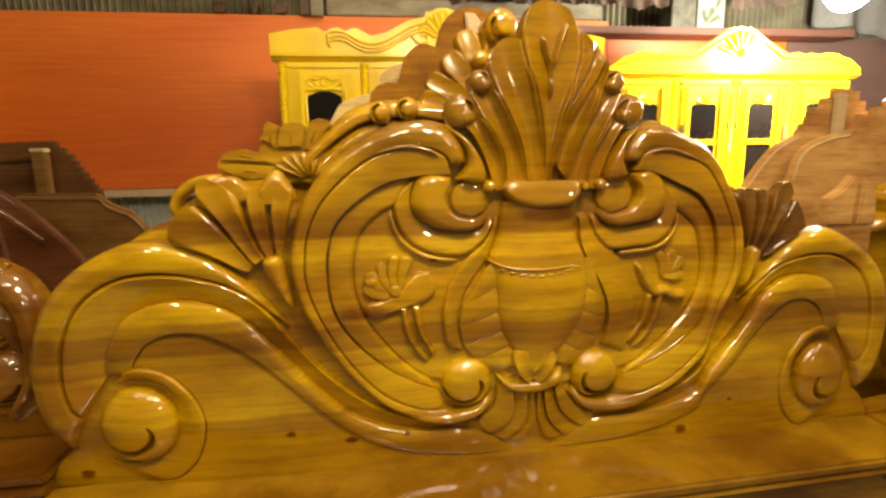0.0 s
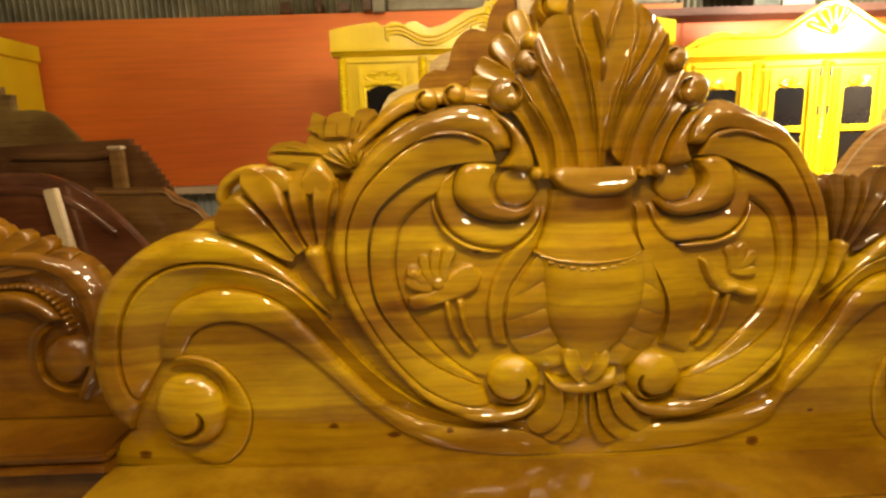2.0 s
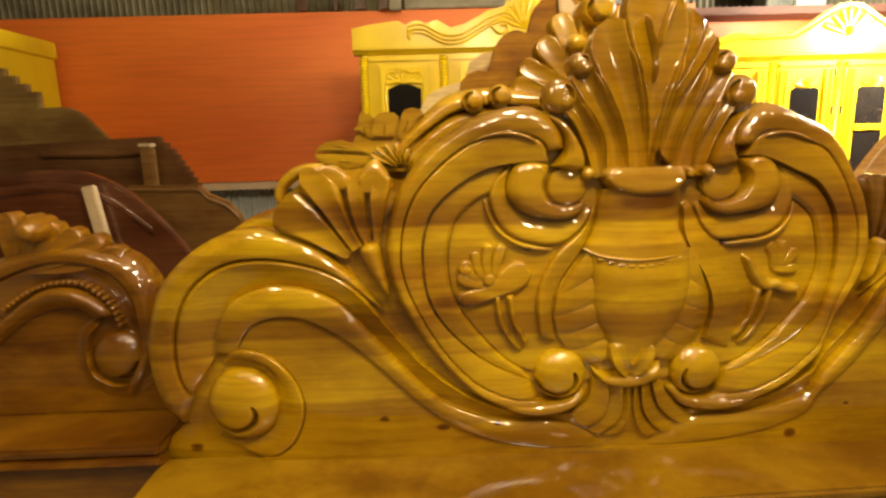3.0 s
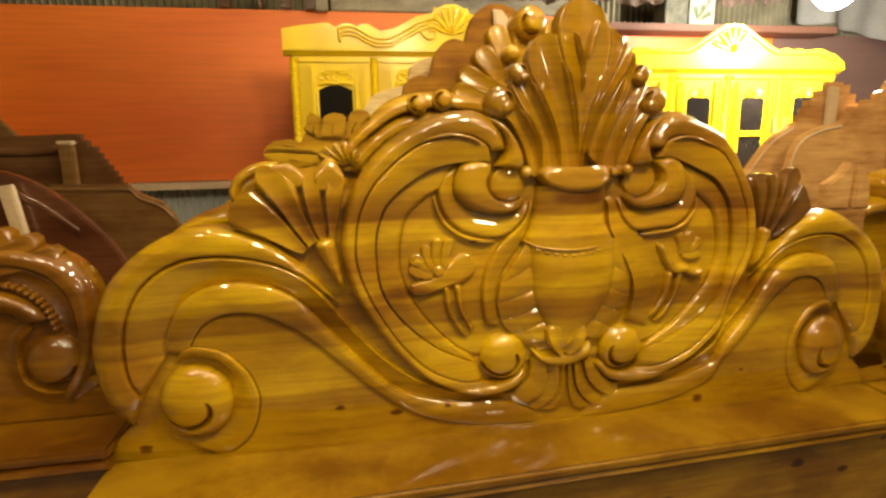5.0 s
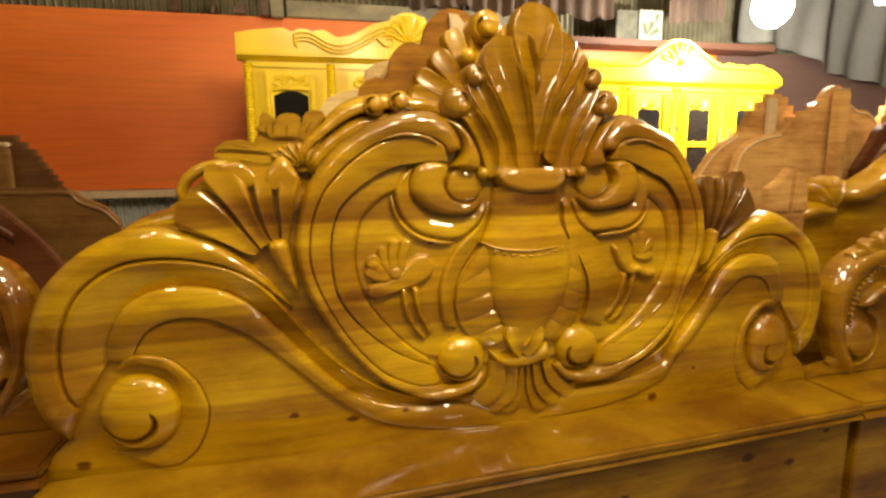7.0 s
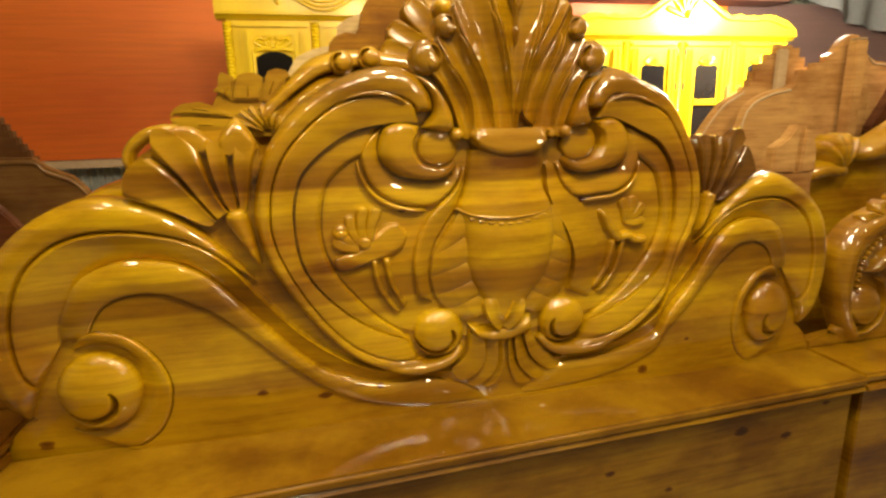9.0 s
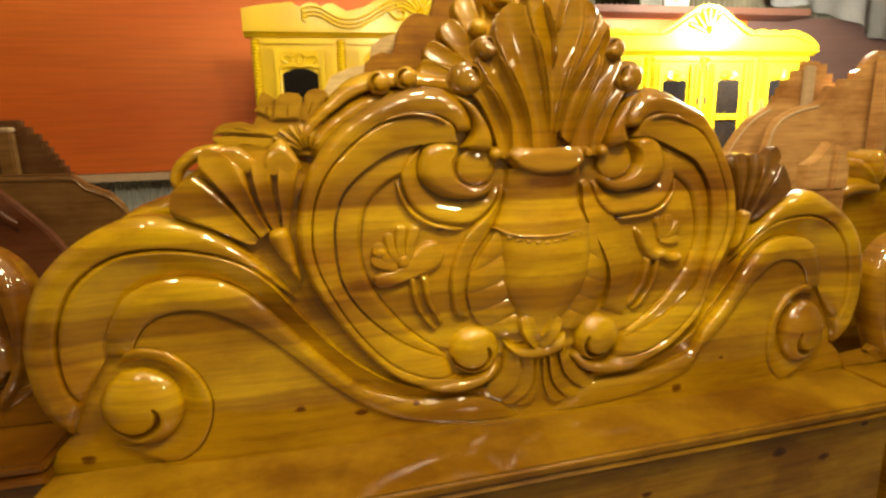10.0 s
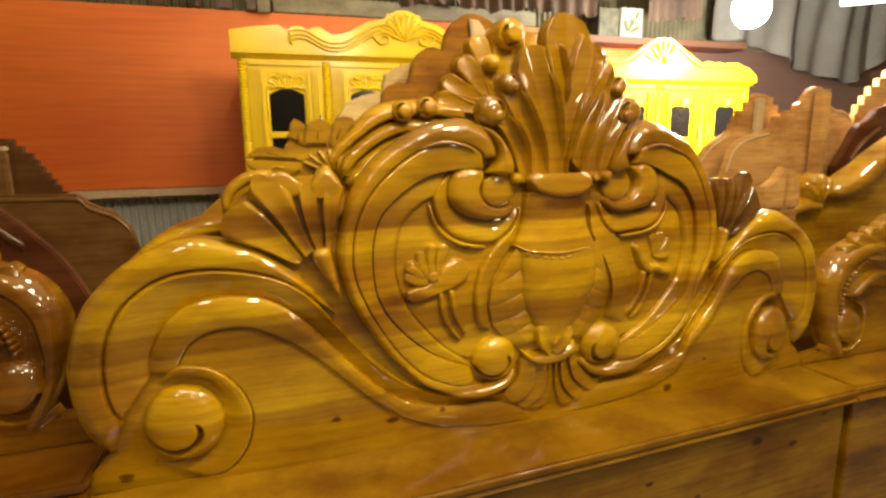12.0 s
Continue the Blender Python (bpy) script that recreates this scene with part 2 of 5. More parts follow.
def part(name, bm, mat, parent, label="", sharp=24):
    data = bpy.data.meshes.new(name)
    bm.normal_update()
    bm.to_mesh(data)
    bm.free()
    data.materials.append(mat)
    data.polygons.foreach_set("use_smooth", [True] * len(data.polygons))
    data.set_sharp_from_angle(angle=radians(sharp))
    ob = new(name, data)
    ob.parent = parent
    if label:
        ob["label"] = label
    return ob


def curve(pts, n):
    """n places, evenly spaced, on a smooth line through pts."""
    p = np.array(pts, float)
    if len(p) == 2:
        return p[0] + (p[1] - p[0]) * np.linspace(0, 1, n)[:, None]
    q = np.vstack([2 * p[0] - p[1], p, 2 * p[-1] - p[-2]])
    out = []
    for i in range(1, len(q) - 2):
        s = np.linspace(0, 1, 24, endpoint=False)[:, None]
        a, b, c, d = q[i - 1:i + 3]
        out.append(0.5 * (2 * b + (c - a) * s + (2 * a - 5 * b + 4 * c - d) * s**2 + (3 * b - a - 3 * c + d) * s**3))
    out = np.vstack(out + [p[-1:]])
    far = np.r_[0, np.cumsum(np.linalg.norm(np.diff(out[:, :2], axis=0), axis=1))]
    at = np.linspace(0, far[-1], n)
    return np.stack([np.interp(at, far, out[:, k]) for k in range(out.shape[1])], 1)


ROUND = lambda s: np.sqrt(np.clip(1 - (2 * s - 1) ** 2, 0, 1))
SOFT = lambda s: np.clip(1 - np.abs(2 * s - 1) ** 2.6, 0, 1) ** 0.6
BULGE = lambda s: 0.25 + 0.75 * np.sqrt(np.clip(1 - (2 * s - 1) ** 2, 0, 1))


def cut(f, first=0.0, last=0.0, wide=0.055):
    """The section f with a thin V cut along its first or last edge."""
    return lambda s: f(s) * (1 - first * np.exp(-(s / wide) ** 2)) * (1 - last * np.exp(-((1 - s) / wide) ** 2))


def quarter(s, r):
    """A quarter round that rises from the first edge."""
    return np.sqrt(1 - (1 - np.clip(s / r, 0.03, 1)) ** 2)


RISE = cut(lambda s: 0.1 + 0.9 * np.sin(np.pi / 2 * np.clip(s / 0.62, 0, 1)) ** 0.7 - 0.05 * s**4, 0, 0.28, 0.045)
LEAN = cut(lambda s: (0.45 + 0.55 * quarter(s, 0.25)) * (1.0 - 0.82 * np.clip((s - 0.16) / 0.84, 0, 1) ** 1.8), 0, 0.4)
FLAT = cut(lambda s: (0.42 + 0.58 * quarter(s, 0.22)) * (1.0 - 0.60 * np.clip((s - 0.25) / 0.75, 0, 1) ** 1.5), 0, 0.55, 0.045)
LEAF = cut(lambda s: 0.84 + 0.16 * np.abs(2 * s - 1) ** 2, 0.27, 0.27, 0.05)
FAN = cut(lambda s: 0.70 + 0.30 * np.abs(2 * s - 1) ** 2.2, 0.2, 0.2, 0.03)
COVE = cut(lambda s: 0.10 + 0.84 * (1 - s) ** 1.5, 0.25, 0.0, 0.045)
LOW = lambda s: np.clip((1 - np.abs(2 * s - 1)) * 3.5, 0, 1) ** 0.6 * (0.86 + 0.14 * ROUND(s))
FLUTE = lambda s: (0.42 + 0.58 * np.abs(2 * s - 1) ** 2.6) * np.clip((1 - np.abs(2 * s - 1)) * 9, 0.15, 1) ** 0.5
HOLLOW = lambda s: (0.6 + 0.4 * np.abs(2 * s - 1) ** 2.0) * np.clip((1 - np.abs(2 * s - 1)) * 8, 0.1, 1) ** 0.5


def sheet(rows, close=False):
    """Faces of a grid of rows x columns."""
    n, m = rows
    return [(i * m + j, i * m + j + 1, (i + 1) * m + j + 1, (i + 1) * m + j) for i in range(n - 1) for j in range(m - 1)]


def band(edge_a, edge_b, h=0.03, prof=SOFT, base=0.0, n=72, m=15, ends=(0.0, 0.0), deep=0.012, steep=0.5, heights=None):
    """A carved band between two edge lines (x, z) on the board's face, whose section across is prof."""
    a, b = curve(edge_a, n)[:, :2], curve(edge_b, n)[:, :2]
    s, u = np.linspace(0, 1, m), np.linspace(0, 1, n)
    rise = np.ones(n)
    if heights:
        rise *= np.interp(u, np.linspace(0, 1, len(heights)), heights)
    for at, length in ((u, ends[0]), (1 - u, ends[1])):
        if length > 0:
            k = np.clip(at / length, 0, 1)
            rise *= np.sqrt(1 - (1 - k) ** 2) ** (2 * steep)
    flat = a[:, None] * (1 - s)[None, :, None] + b[:, None] * s[None, :, None]
    y = -(base + h * rise[:, None] * prof(s)[None, :]) + 0.003 * (1 - np.clip(rise, 0, 1))[:, None]
    grid = np.stack([flat[..., 0], y, flat[..., 1]], -1)
    wall_a, wall_b = grid[:, :1].copy(), grid[:, -1:].copy()
    wall_a[..., 1] = wall_b[..., 1] = deep
    grid = np.concatenate([wall_a, grid, wall_b], 1)
    first, last = grid[:1].copy(), grid[-1:].copy()
    first[..., 1] = last[..., 1] = deep
    grid = np.concatenate([first, grid, last], 0)
    return grid.reshape(-1, 3), sheet((n + 2, m + 2))


def along(pts, h=0.03, prof=SOFT, **more):
    """A carved band about a middle line of (x, z, half width)."""
    c = curve(pts, more.get("n", 72))
    t = np.gradient(c[:, :2], axis=0)
    t /= np.linalg.norm(t, axis=1)[:, None] + 1e-9
    side = np.stack([-t[:, 1], t[:, 0]], 1) * c[:, 2:3]
    return band(c[:, :2] + side, c[:, :2] - side, h, prof, **more)


def petal(foot, tip, w0, w1, h=0.025, prof=FLUTE, bend=0.0, n=26, base=0.0, m=11):
    """A carved petal from foot to tip: half width w0 at the foot, w1 near the tip, which is rounded."""
    f, t = np.array(foot, float), np.array(tip, float)
    way = t - f
    side = np.array([-way[1], way[0]])
    u = np.linspace(0, 1, n)
    mid = f + way * u[:, None] + side * (bend * np.sin(np.pi * u) * 0.5)[:, None]
    w = w0 + (w1 - w0) * u**0.9
    length = np.linalg.norm(way)
    k = np.clip((u - (1 - w1 / length)) / (w1 / length), 0, 1)
    w = w * np.sqrt(np.clip(1 - k**2, 0.002, 1))
    g = np.gradient(mid, axis=0)
    g /= np.linalg.norm(g, axis=1)[:, None]
    nrm = np.stack([-g[:, 1], g[:, 0]], 1) * w[:, None]
    hs = list(0.62 + 0.38 * np.sin(np.pi * np.clip(u * 0.8 + 0.1, 0, 1)))
    return band(mid + nrm, mid - nrm, h, prof, base=base, n=n, m=m, heights=hs, ends=(0, 0.1))


def fan_lobe(edge_a, edge_b, bulge, h, n=44, m=25, prof=FAN, heights=(0.8, 0.95, 1.0, 1.0, 0.8)):
    """A hollow flute between two ridge lines that ends in a rounded lobe."""
    verts, faces = band(edge_a, edge_b, h, prof, n=n, m=m, heights=list(heights))
    grid = np.array(verts).reshape(n + 2, m + 2, 3)
    mid = 0.5 * (grid[:, 0] + grid[:, -1])
    way = mid[-2] - mid[-7]
    way[1] = 0
    way /= np.linalg.norm(way)
    u = np.clip((np.r_[0, np.linspace(0, 1, n), 1] - 0.6) / 0.4, 0, 1) ** 1.5
    s = np.r_[0, np.linspace(0, 1, m), 1]
    grid += (u[:, None] * np.sin(np.pi * s)[None, :] ** 0.8)[..., None] * way * bulge
    return grid.reshape(-1, 3), faces


def dome(cx, cz, r, h, base=0.0, slit=None, segs=48, rings=20, deep=0.012, squash=1.0, full=3.0):
    """A carved round boss; slit: (first angle, last angle, first and last share of the radius, width) of the comma cut into it."""
    q, a = np.meshgrid(np.linspace(0, 1, rings + 1), np.arange(segs) * 2 * np.pi / segs, indexing="ij")
    y = base + h * np.sqrt(np.clip(1 - q**full, 0, 1))
    if slit:
        a0, a1, q0, q1, wide = slit
        best = np.full(q.shape, 9.0)
        for u in np.linspace(0, 1, 40):
            at, rad = math.radians(a0 + (a1 - a0) * u), q0 + (q1 - q0) * u
            far = np.hypot(q * np.cos(a) - rad * math.cos(at), q * np.sin(a) - rad * math.sin(at)) / (wide * (0.5 + 0.7 * math.sin(math.pi * u)))
            best = np.minimum(best, far)
        y -= 0.8 * h * np.exp(-best**2)
    x, z = cx + r * q * np.cos(a), cz + r * squash * q * np.sin(a)
    verts = list(np.stack([x, -y, z], -1).reshape(-1, 3))
    verts += [(cx + r * math.cos(t), deep, cz + r * squash * math.sin(t)) for t in a[0]]
    faces = []
    for i in range(rings + 1):
        for j in range(segs):
            k = (j + 1) % segs
            faces.append((i * segs + j, i * segs + k, (i + 1) * segs + k, (i + 1) * segs + j))
    return verts, faces


def slab(outline, y0, y1, mat, name, parent, label="", bevel=0.004):
    """A board cut to an outline of (x, z), from y0 (front) to y1 (back)."""
    bm = bmesh.new()
    face = bm.faces.new([bm.verts.new((x, y1, z)) for x, z in outline])
    made = bmesh.ops.extrude_face_region(bm, geom=[face])
    bmesh.ops.translate(bm, vec=(0, y0 - y1, 0), verts=[v for v in made["geom"] if isinstance(v, bmesh.types.BMVert)])
    bmesh.ops.recalc_face_normals(bm, faces=bm.faces)
    if bevel:
        rim = [e for e in bm.edges if abs(e.verts[0].co.y - e.verts[1].co.y) < 1e-6]
        bmesh.ops.bevel(bm, geom=rim, offset=bevel, segments=2, affect="EDGES", clamp_overlap=True)
    bmesh.ops.triangulate(bm, faces=[f for f in bm.faces if len(f.verts) > 4])
    return part(name, bm, mat, parent, label, 22)


def box(name, lo, hi, mat, parent, label="", bevel=0.004):
    bm = bmesh.new()
    bmesh.ops.create_cube(bm, size=1)
    for v in bm.verts:
        v.co = [lo[k] + (v.co[k] + 0.5) * (hi[k] - lo[k]) for k in range(3)]
    if bevel:
        bmesh.ops.bevel(bm, geom=list(bm.edges), offset=bevel, segments=2, affect="EDGES", clamp_overlap=True)
    return part(name, bm, mat, parent, label)


def turned(name, profile, mat, parent, at, segs=20, label=""):
    """A turned piece about a vertical axis, from (radius, z) rows."""
    bm = bmesh.new()
    rings = [[bm.verts.new((at[0] + r * math.cos(2 * math.pi * k / segs), at[1] + r * math.sin(2 * math.pi * k / segs), at[2] + z)) for k in range(segs)] for r, z in profile]
    for a, b in zip(rings, rings[1:]):
        for k in range(segs):
            bm.faces.new((a[k], a[(k + 1) % segs], b[(k + 1) % segs], b[k]))
    bm.faces.new(list(reversed(rings[0])))
    bm.faces.new(rings[-1])
    return part(name, bm, mat, parent, label)


def moulded(name, x0, x1, section, mat, parent, label="", taper=(0, 0)):
    """A moulding along x with a section of (y, z); taper: shift of y at its two ends."""
    verts = [(x, y + d, z) for x, d in ((x0, taper[0]), (x1, taper[1])) for y, z in section]
    n = len(section)
    faces = [(k, (k + 1) % n, n + (k + 1) % n, n + k) for k in range(n)] + [tuple(range(n))[::-1], tuple(range(n, 2 * n))]
    return mesh_part(name, verts, faces, mat, parent, label, 35)


# ---- setting ----
def setting(name, lo, hi, mat, label, category):
    ob = box(name, lo, hi, mat, None, label, 0)
    return tagged(ob, label, category, kind="structure")


setting("floor", (-4.5, -5.2, -0.1), (5.5, 2.3, 0.0), FLOOR, "dusty grey concrete shop floor", "floor")
setting("ceiling", (-4.5, -5.2, 3.3), (5.5, 2.3, 3.4), CEIL, "grimy dark shop ceiling", "ceiling")
setting("wall_west", (-4.5, -5.2, 0), (-4.4, 2.3, 3.3), WALL, "dusty plaster side wall of the shop", "wall")
setting("wall_east", (5.4, -5.2, 0), (5.5, 2.3, 3.3), WALL, "dusty plaster side wall of the shop", "wall")
setting("wall_south", (-4.4, -5.2, 0), (5.4, -5.1, 3.3), WALL, "dusty plaster wall behind the aisle", "wall")
setting("wall_north", (-4.4, 2.2, 0), (5.4, 2.3, 3.3), WALL, "dusty plaster wall behind the tin sheets", "wall")


def corrugated(name, x0, x1, z0, z1, y, mat, label, pitch=0.035, depth=0.012):
    n = int((x1 - x0) / pitch * 8) + 1
    xs = np.linspace(x0, x1, n)
    ys = y + depth * np.sin(2 * np.pi * (xs - x0) / pitch)
    verts = [(x, yy, z) for z in (z0, z1) for x, yy in zip(xs, ys)]
    faces = [(k, k + 1, n + k + 1, n + k) for k in range(n - 1)]
    return tagged(mesh_part(name, verts, faces, mat, None, label, 80), label, "wall", kind="structure")


corrugated("tin_wall_low", -4.4, 5.4, 0.0, 1.42, 2.02, TIN, "blue-grey corrugated tin wall below the red sheet")
corrugated("tin_wall_high", -4.4, 5.4, 2.14, 3.3, 2.05, TIN_OLD, "stained corrugated tin wall above the red sheet")
red = tagged(box("red_sheet", (-4.38, 1.90, 1.415), (1.0, 1.915, 2.236), RED, None, "", 0.002), "orange-red woven sheet fixed along the wall", "wall covering", kind="structure")
tagged(box("trim_low", (-4.38, 1.875, 1.375), (5.3, 1.9, 1.412), BEIGE, None, "", 0.004), "pale beige batten along the foot of the red sheet", "trim", kind="structure")
tagged(box("red_sheet_right", (1.003, 1.903, 1.415), (2.05, 1.918, 2.165), RED, None, "", 0.002), "orange-red woven sheet, hung a little lower", "wall covering", kind="structure")
tagged(box("brown_sheet", (2.053, 1.903, 1.415), (5.3, 1.918, 2.165), HAZE_BROWN, None, "", 0.002), "sheet beside the red one, with lens haze painted in as dull brown", "wall covering", kind="structure")
tagged(box("trim_high", (-0.455, 1.88, 2.238), (0.95, 1.899, 2.315), DUSTY, None, "", 0.004), "dusty olive board along the top of the red sheet", "trim", kind="structure")

post = thing("wall_post", "thin grey-olive post fixed above the red sheet", "post", at=(-0.5, 1.84, 2.225))
box("shaft", (-0.028, 0.0, 0.0), (0.030, 0.05, 1.075), DUSTY, post)
box("block", (-0.075, -0.004, 0.005), (-0.034, 0.046, 0.075), WOOD_GREY, post, "dark block beside the post")
for x, w, h in ((-0.98, 0.05, 0.05), (-0.80, 0.02, 0.09), (-0.70, 0.06, 0.04)):
    hook = thing("roof_bracket", "small dark wooden bracket over the red sheet", "bracket", at=(x, 1.87, 2.238))
    box("arm", (0.0, 0.0, 0.0), (w, 0.03, h), WOOD_GREY, hook)
    box("plate", (w * 0.3, 0.031, 0.0), (w * 0.7, 0.15, h * 0.6), WOOD_GREY, hook)


# ---- the carved headboard in the middle ----
def mirrored(x, z):
    """The other side's place: the hand-carved halves differ a little."""
    a = abs(x)
    low = np.interp(a, [0.0, 0.12, 0.2, 0.33, 0.38, 0.44, 0.52, 0.62, 0.76, 0.89], [0.016, 0.006, 0.012, 0.016, 0.002, 0.0, -0.012, -0.028, -0.039, -0.043])
    high = np.interp(a, [0.0, 0.18, 0.30, 0.38, 0.44, 0.52, 0.62, 0.76, 0.89], [0.027, 0.025, 0.018, 0.002, 0.0, -0.012, -0.028, -0.039, -0.043])
    up = min(max((z - 1.2) / 0.3, 0.0), 1.0)
    shift = low * (1 - up) + high * up
    drop = 0.02 * min(max((a - 0.17) / 0.08, 0.0), 1.0) * min(max((z - 1.3) / 0.12, 0.0), 1.0)
    return 2 * shift - x, z - drop


def flip(made):
    verts = []
    for v in np.array(made[0], float):
        x, z = mirrored(v[0], v[2])
        verts.append((x, v[1], z))
    return verts, [tuple(reversed(f)) for f in made[1]]


def both(name, made, mat, parent, label=""):
    mesh_part(name, *made, mat, parent, label)
    mesh_part(name, *flip(made), mat, parent, label)


def apart(edge_a, edge_b, share=0.06, n=24):
    """Two edge lines drawn towards each other, so that a deep cut stays open beside them."""
    a, b = curve(edge_a, n), curve(edge_b, n)
    return a + share * (b - a), b - share * (b - a)


headboard = thing("carved_headboard", "golden varnished wooden bed headboard carved with vase, shell fan and scrolls", "headboard")

# lines cut into the left half, as (x, z)
OUTER = [(-0.848, 1.061), (-0.88, 1.099), (-0.897, 1.149), (-0.902, 1.208), (-0.897, 1.246), (-0.883, 1.294), (-0.862, 1.338), (-0.826, 1.379), (-0.784, 1.411), (-0.733, 1.436), (-0.683, 1.448), (-0.629, 1.439), (-0.576, 1.42), (-0.518, 1.375), (-0.474, 1.327), (-0.445, 1.285)]
GROOVE = [(-0.822, 1.122), (-0.836, 1.150), (-0.842, 1.183), (-0.842, 1.222), (-0.836, 1.26), (-0.823, 1.297), (-0.805, 1.328), (-0.78, 1.353), (-0.749, 1.373), (-0.714, 1.385), (-0.675, 1.389), (-0.636, 1.388), (-0.597, 1.382), (-0.557, 1.372), (-0.518, 1.351), (-0.484, 1.318), (-0.455, 1.279), (-0.425, 1.239), (-0.384, 1.190), (-0.34, 1.148), (-0.29, 1.112), (-0.24, 1.090), (-0.18, 1.075), (-0.12, 1.070), (-0.06, 1.062)]
STEP = [(-0.772, 1.204), (-0.768, 1.226), (-0.762, 1.25), (-0.749, 1.277), (-0.732, 1.303), (-0.706, 1.323), (-0.67, 1.335), (-0.63, 1.338), (-0.59, 1.332), (-0.561, 1.323), (-0.522, 1.298), (-0.483, 1.255), (-0.443, 1.208), (-0.402, 1.161), (-0.36, 1.118), (-0.316, 1.089), (-0.258, 1.068), (-0.2, 1.057), (-0.139, 1.055), (-0.085, 1.040), (-0.04, 1.020)]
LINE = [(-0.731, 1.198), (-0.725, 1.218), (-0.715, 1.237), (-0.699, 1.258), (-0.674, 1.273), (-0.643, 1.28), (-0.612, 1.279), (-0.582, 1.271), (-0.527, 1.24), (-0.486, 1.205), (-0.445, 1.165), (-0.403, 1.122), (-0.36, 1.084), (-0.315, 1.051), (-0.257, 1.025), (-0.197, 1.01), (-0.135, 1.001), (-0.066, 0.997), (-0.02, 0.996)]
RING_OUT = [(-0.745, 1.21), (-0.719, 1.217), (-0.689, 1.214), (-0.662, 1.203), (-0.636, 1.177), (-0.617, 1.147), (-0.607, 1.111), (-0.609, 1.081), (-0.62, 1.046), (-0.638, 1.018), (-0.667, 0.996), (-0.70, 0.990)]
RING_IN = [(-0.76, 1.186), (-0.734, 1.191), (-0.706, 1.188), (-0.680, 1.176), (-0.662, 1.152), (-0.657, 1.127), (-0.662, 1.095), (-0.676, 1.065), (-0.70, 1.041), (-0.73, 1.029), (-0.761, 1.027), (-0.783, 1.035)]
ARCH = [(-0.118, 1.568), (-0.121, 1.592), (-0.13, 1.611), (-0.147, 1.63), (-0.178, 1.644), (-0.208, 1.645), (-0.241, 1.64), (-0.274, 1.629), (-0.303, 1.615), (-0.345, 1.588), (-0.374, 1.56), (-0.393, 1.535), (-0.41, 1.509), (-0.421, 1.482), (-0.43, 1.454), (-0.436, 1.422), (-0.437, 1.39), (-0.431, 1.349), (-0.417, 1.306), (-0.392, 1.257), (-0.356, 1.202), (-0.318, 1.155), (-0.268, 1.108), (-0.21, 1.081), (-0.149, 1.072), (-0.1, 1.082)]
ARCH_MID = [(-0.150, 1.566), (-0.160, 1.582), (-0.182, 1.594), (-0.208, 1.599), (-0.237, 1.598), (-0.266, 1.591), (-0.295, 1.577), (-0.328, 1.554), (-0.36, 1.524), (-0.381, 1.497), (-0.395, 1.468), (-0.404, 1.439), (-0.408, 1.408), (-0.409, 1.375), (-0.403, 1.342), (-0.391, 1.309), (-0.374, 1.272), (-0.348, 1.226), (-0.314, 1.179), (-0.27, 1.137), (-0.212, 1.109), (-0.16, 1.103)]
ARCH_IN = [(-0.143, 1.551), (-0.181, 1.552), (-0.215, 1.549), (-0.249, 1.543), (-0.278, 1.532), (-0.307, 1.514), (-0.332, 1.494), (-0.353, 1.471), (-0.365, 1.445), (-0.372, 1.415), (-0.374, 1.383), (-0.372, 1.341), (-0.364, 1.304), (-0.345, 1.267), (-0.311, 1.226), (-0.267, 1.188), (-0.222, 1.162), (-0.175, 1.142)]
FIELD = [(-0.243, 1.503), (-0.252, 1.495), (-0.273, 1.484), (-0.295, 1.467), (-0.312, 1.447), (-0.321, 1.421), (-0.327, 1.388), (-0.327, 1.354), (-0.32, 1.32), (-0.306, 1.285), (-0.286, 1.254), (-0.253, 1.213), (-0.218, 1.18), (-0.193, 1.163)]

outline = [(-0.909, 0.980), (-0.902, 1.008), (-0.888, 1.030), (-0.866, 1.052), (-0.850, 1.060)] + [tuple(p) for p in curve(OUTER, 44)[1:31]] + [(-0.615, 1.46), (-0.60, 1.48), (-0.55, 1.50), (-0.45, 1.50)]
outline += [tuple(p) for p in curve(ARCH[3:13], 24)[::-1]] + [(-0.10, 1.655), (-0.07, 1.70), (-0.04, 1.745), (-0.01, 1.775), (0.02, 1.80)]
outline += [mirrored(x, z) for x, z in outline[::-1][1:]]
panel = slab([(x * 0.996, z - 0.003) for x, z in outline], 0.011, 0.040, WOOD, "panel", headboard, "golden board behind the carving")
FLAT_LOW = [(x + 0.0012, z - 0.0015) for x, z in curve(LINE[1:-1], 60)] + [(0.02, 0.994)]
SIDE_LOW = [tuple(p) for p in curve([(-0.716, 1.219)] + [(x + 0.002, z) for x, z in RING_OUT[2:]], 30)][::-1]
flat_left = [(-0.60, 0.982)] + [(x, z) for x, z in SIDE_LOW if z > 0.983] + FLAT_LOW
lower = slab(flat_left + [mirrored(x, z) for x, z in flat_left[::-1][1:]], -0.005, 0.012, WOOD, "flat_field", headboard, "flat golden field with wavy grain and knots", 0.003)
ground_left = [(x + 0.002, z) for x, z in curve(FIELD, 40)]
slab(ground_left + [(-0.10, 1.14), (0.015, 1.12)] + [mirrored(x, z) for x, z in ([(-0.10, 1.14)] + ground_left[::-1])], 0.003, 0.014, WOOD, "inner_field", headboard, "sunk golden field round the vase", 0.002)
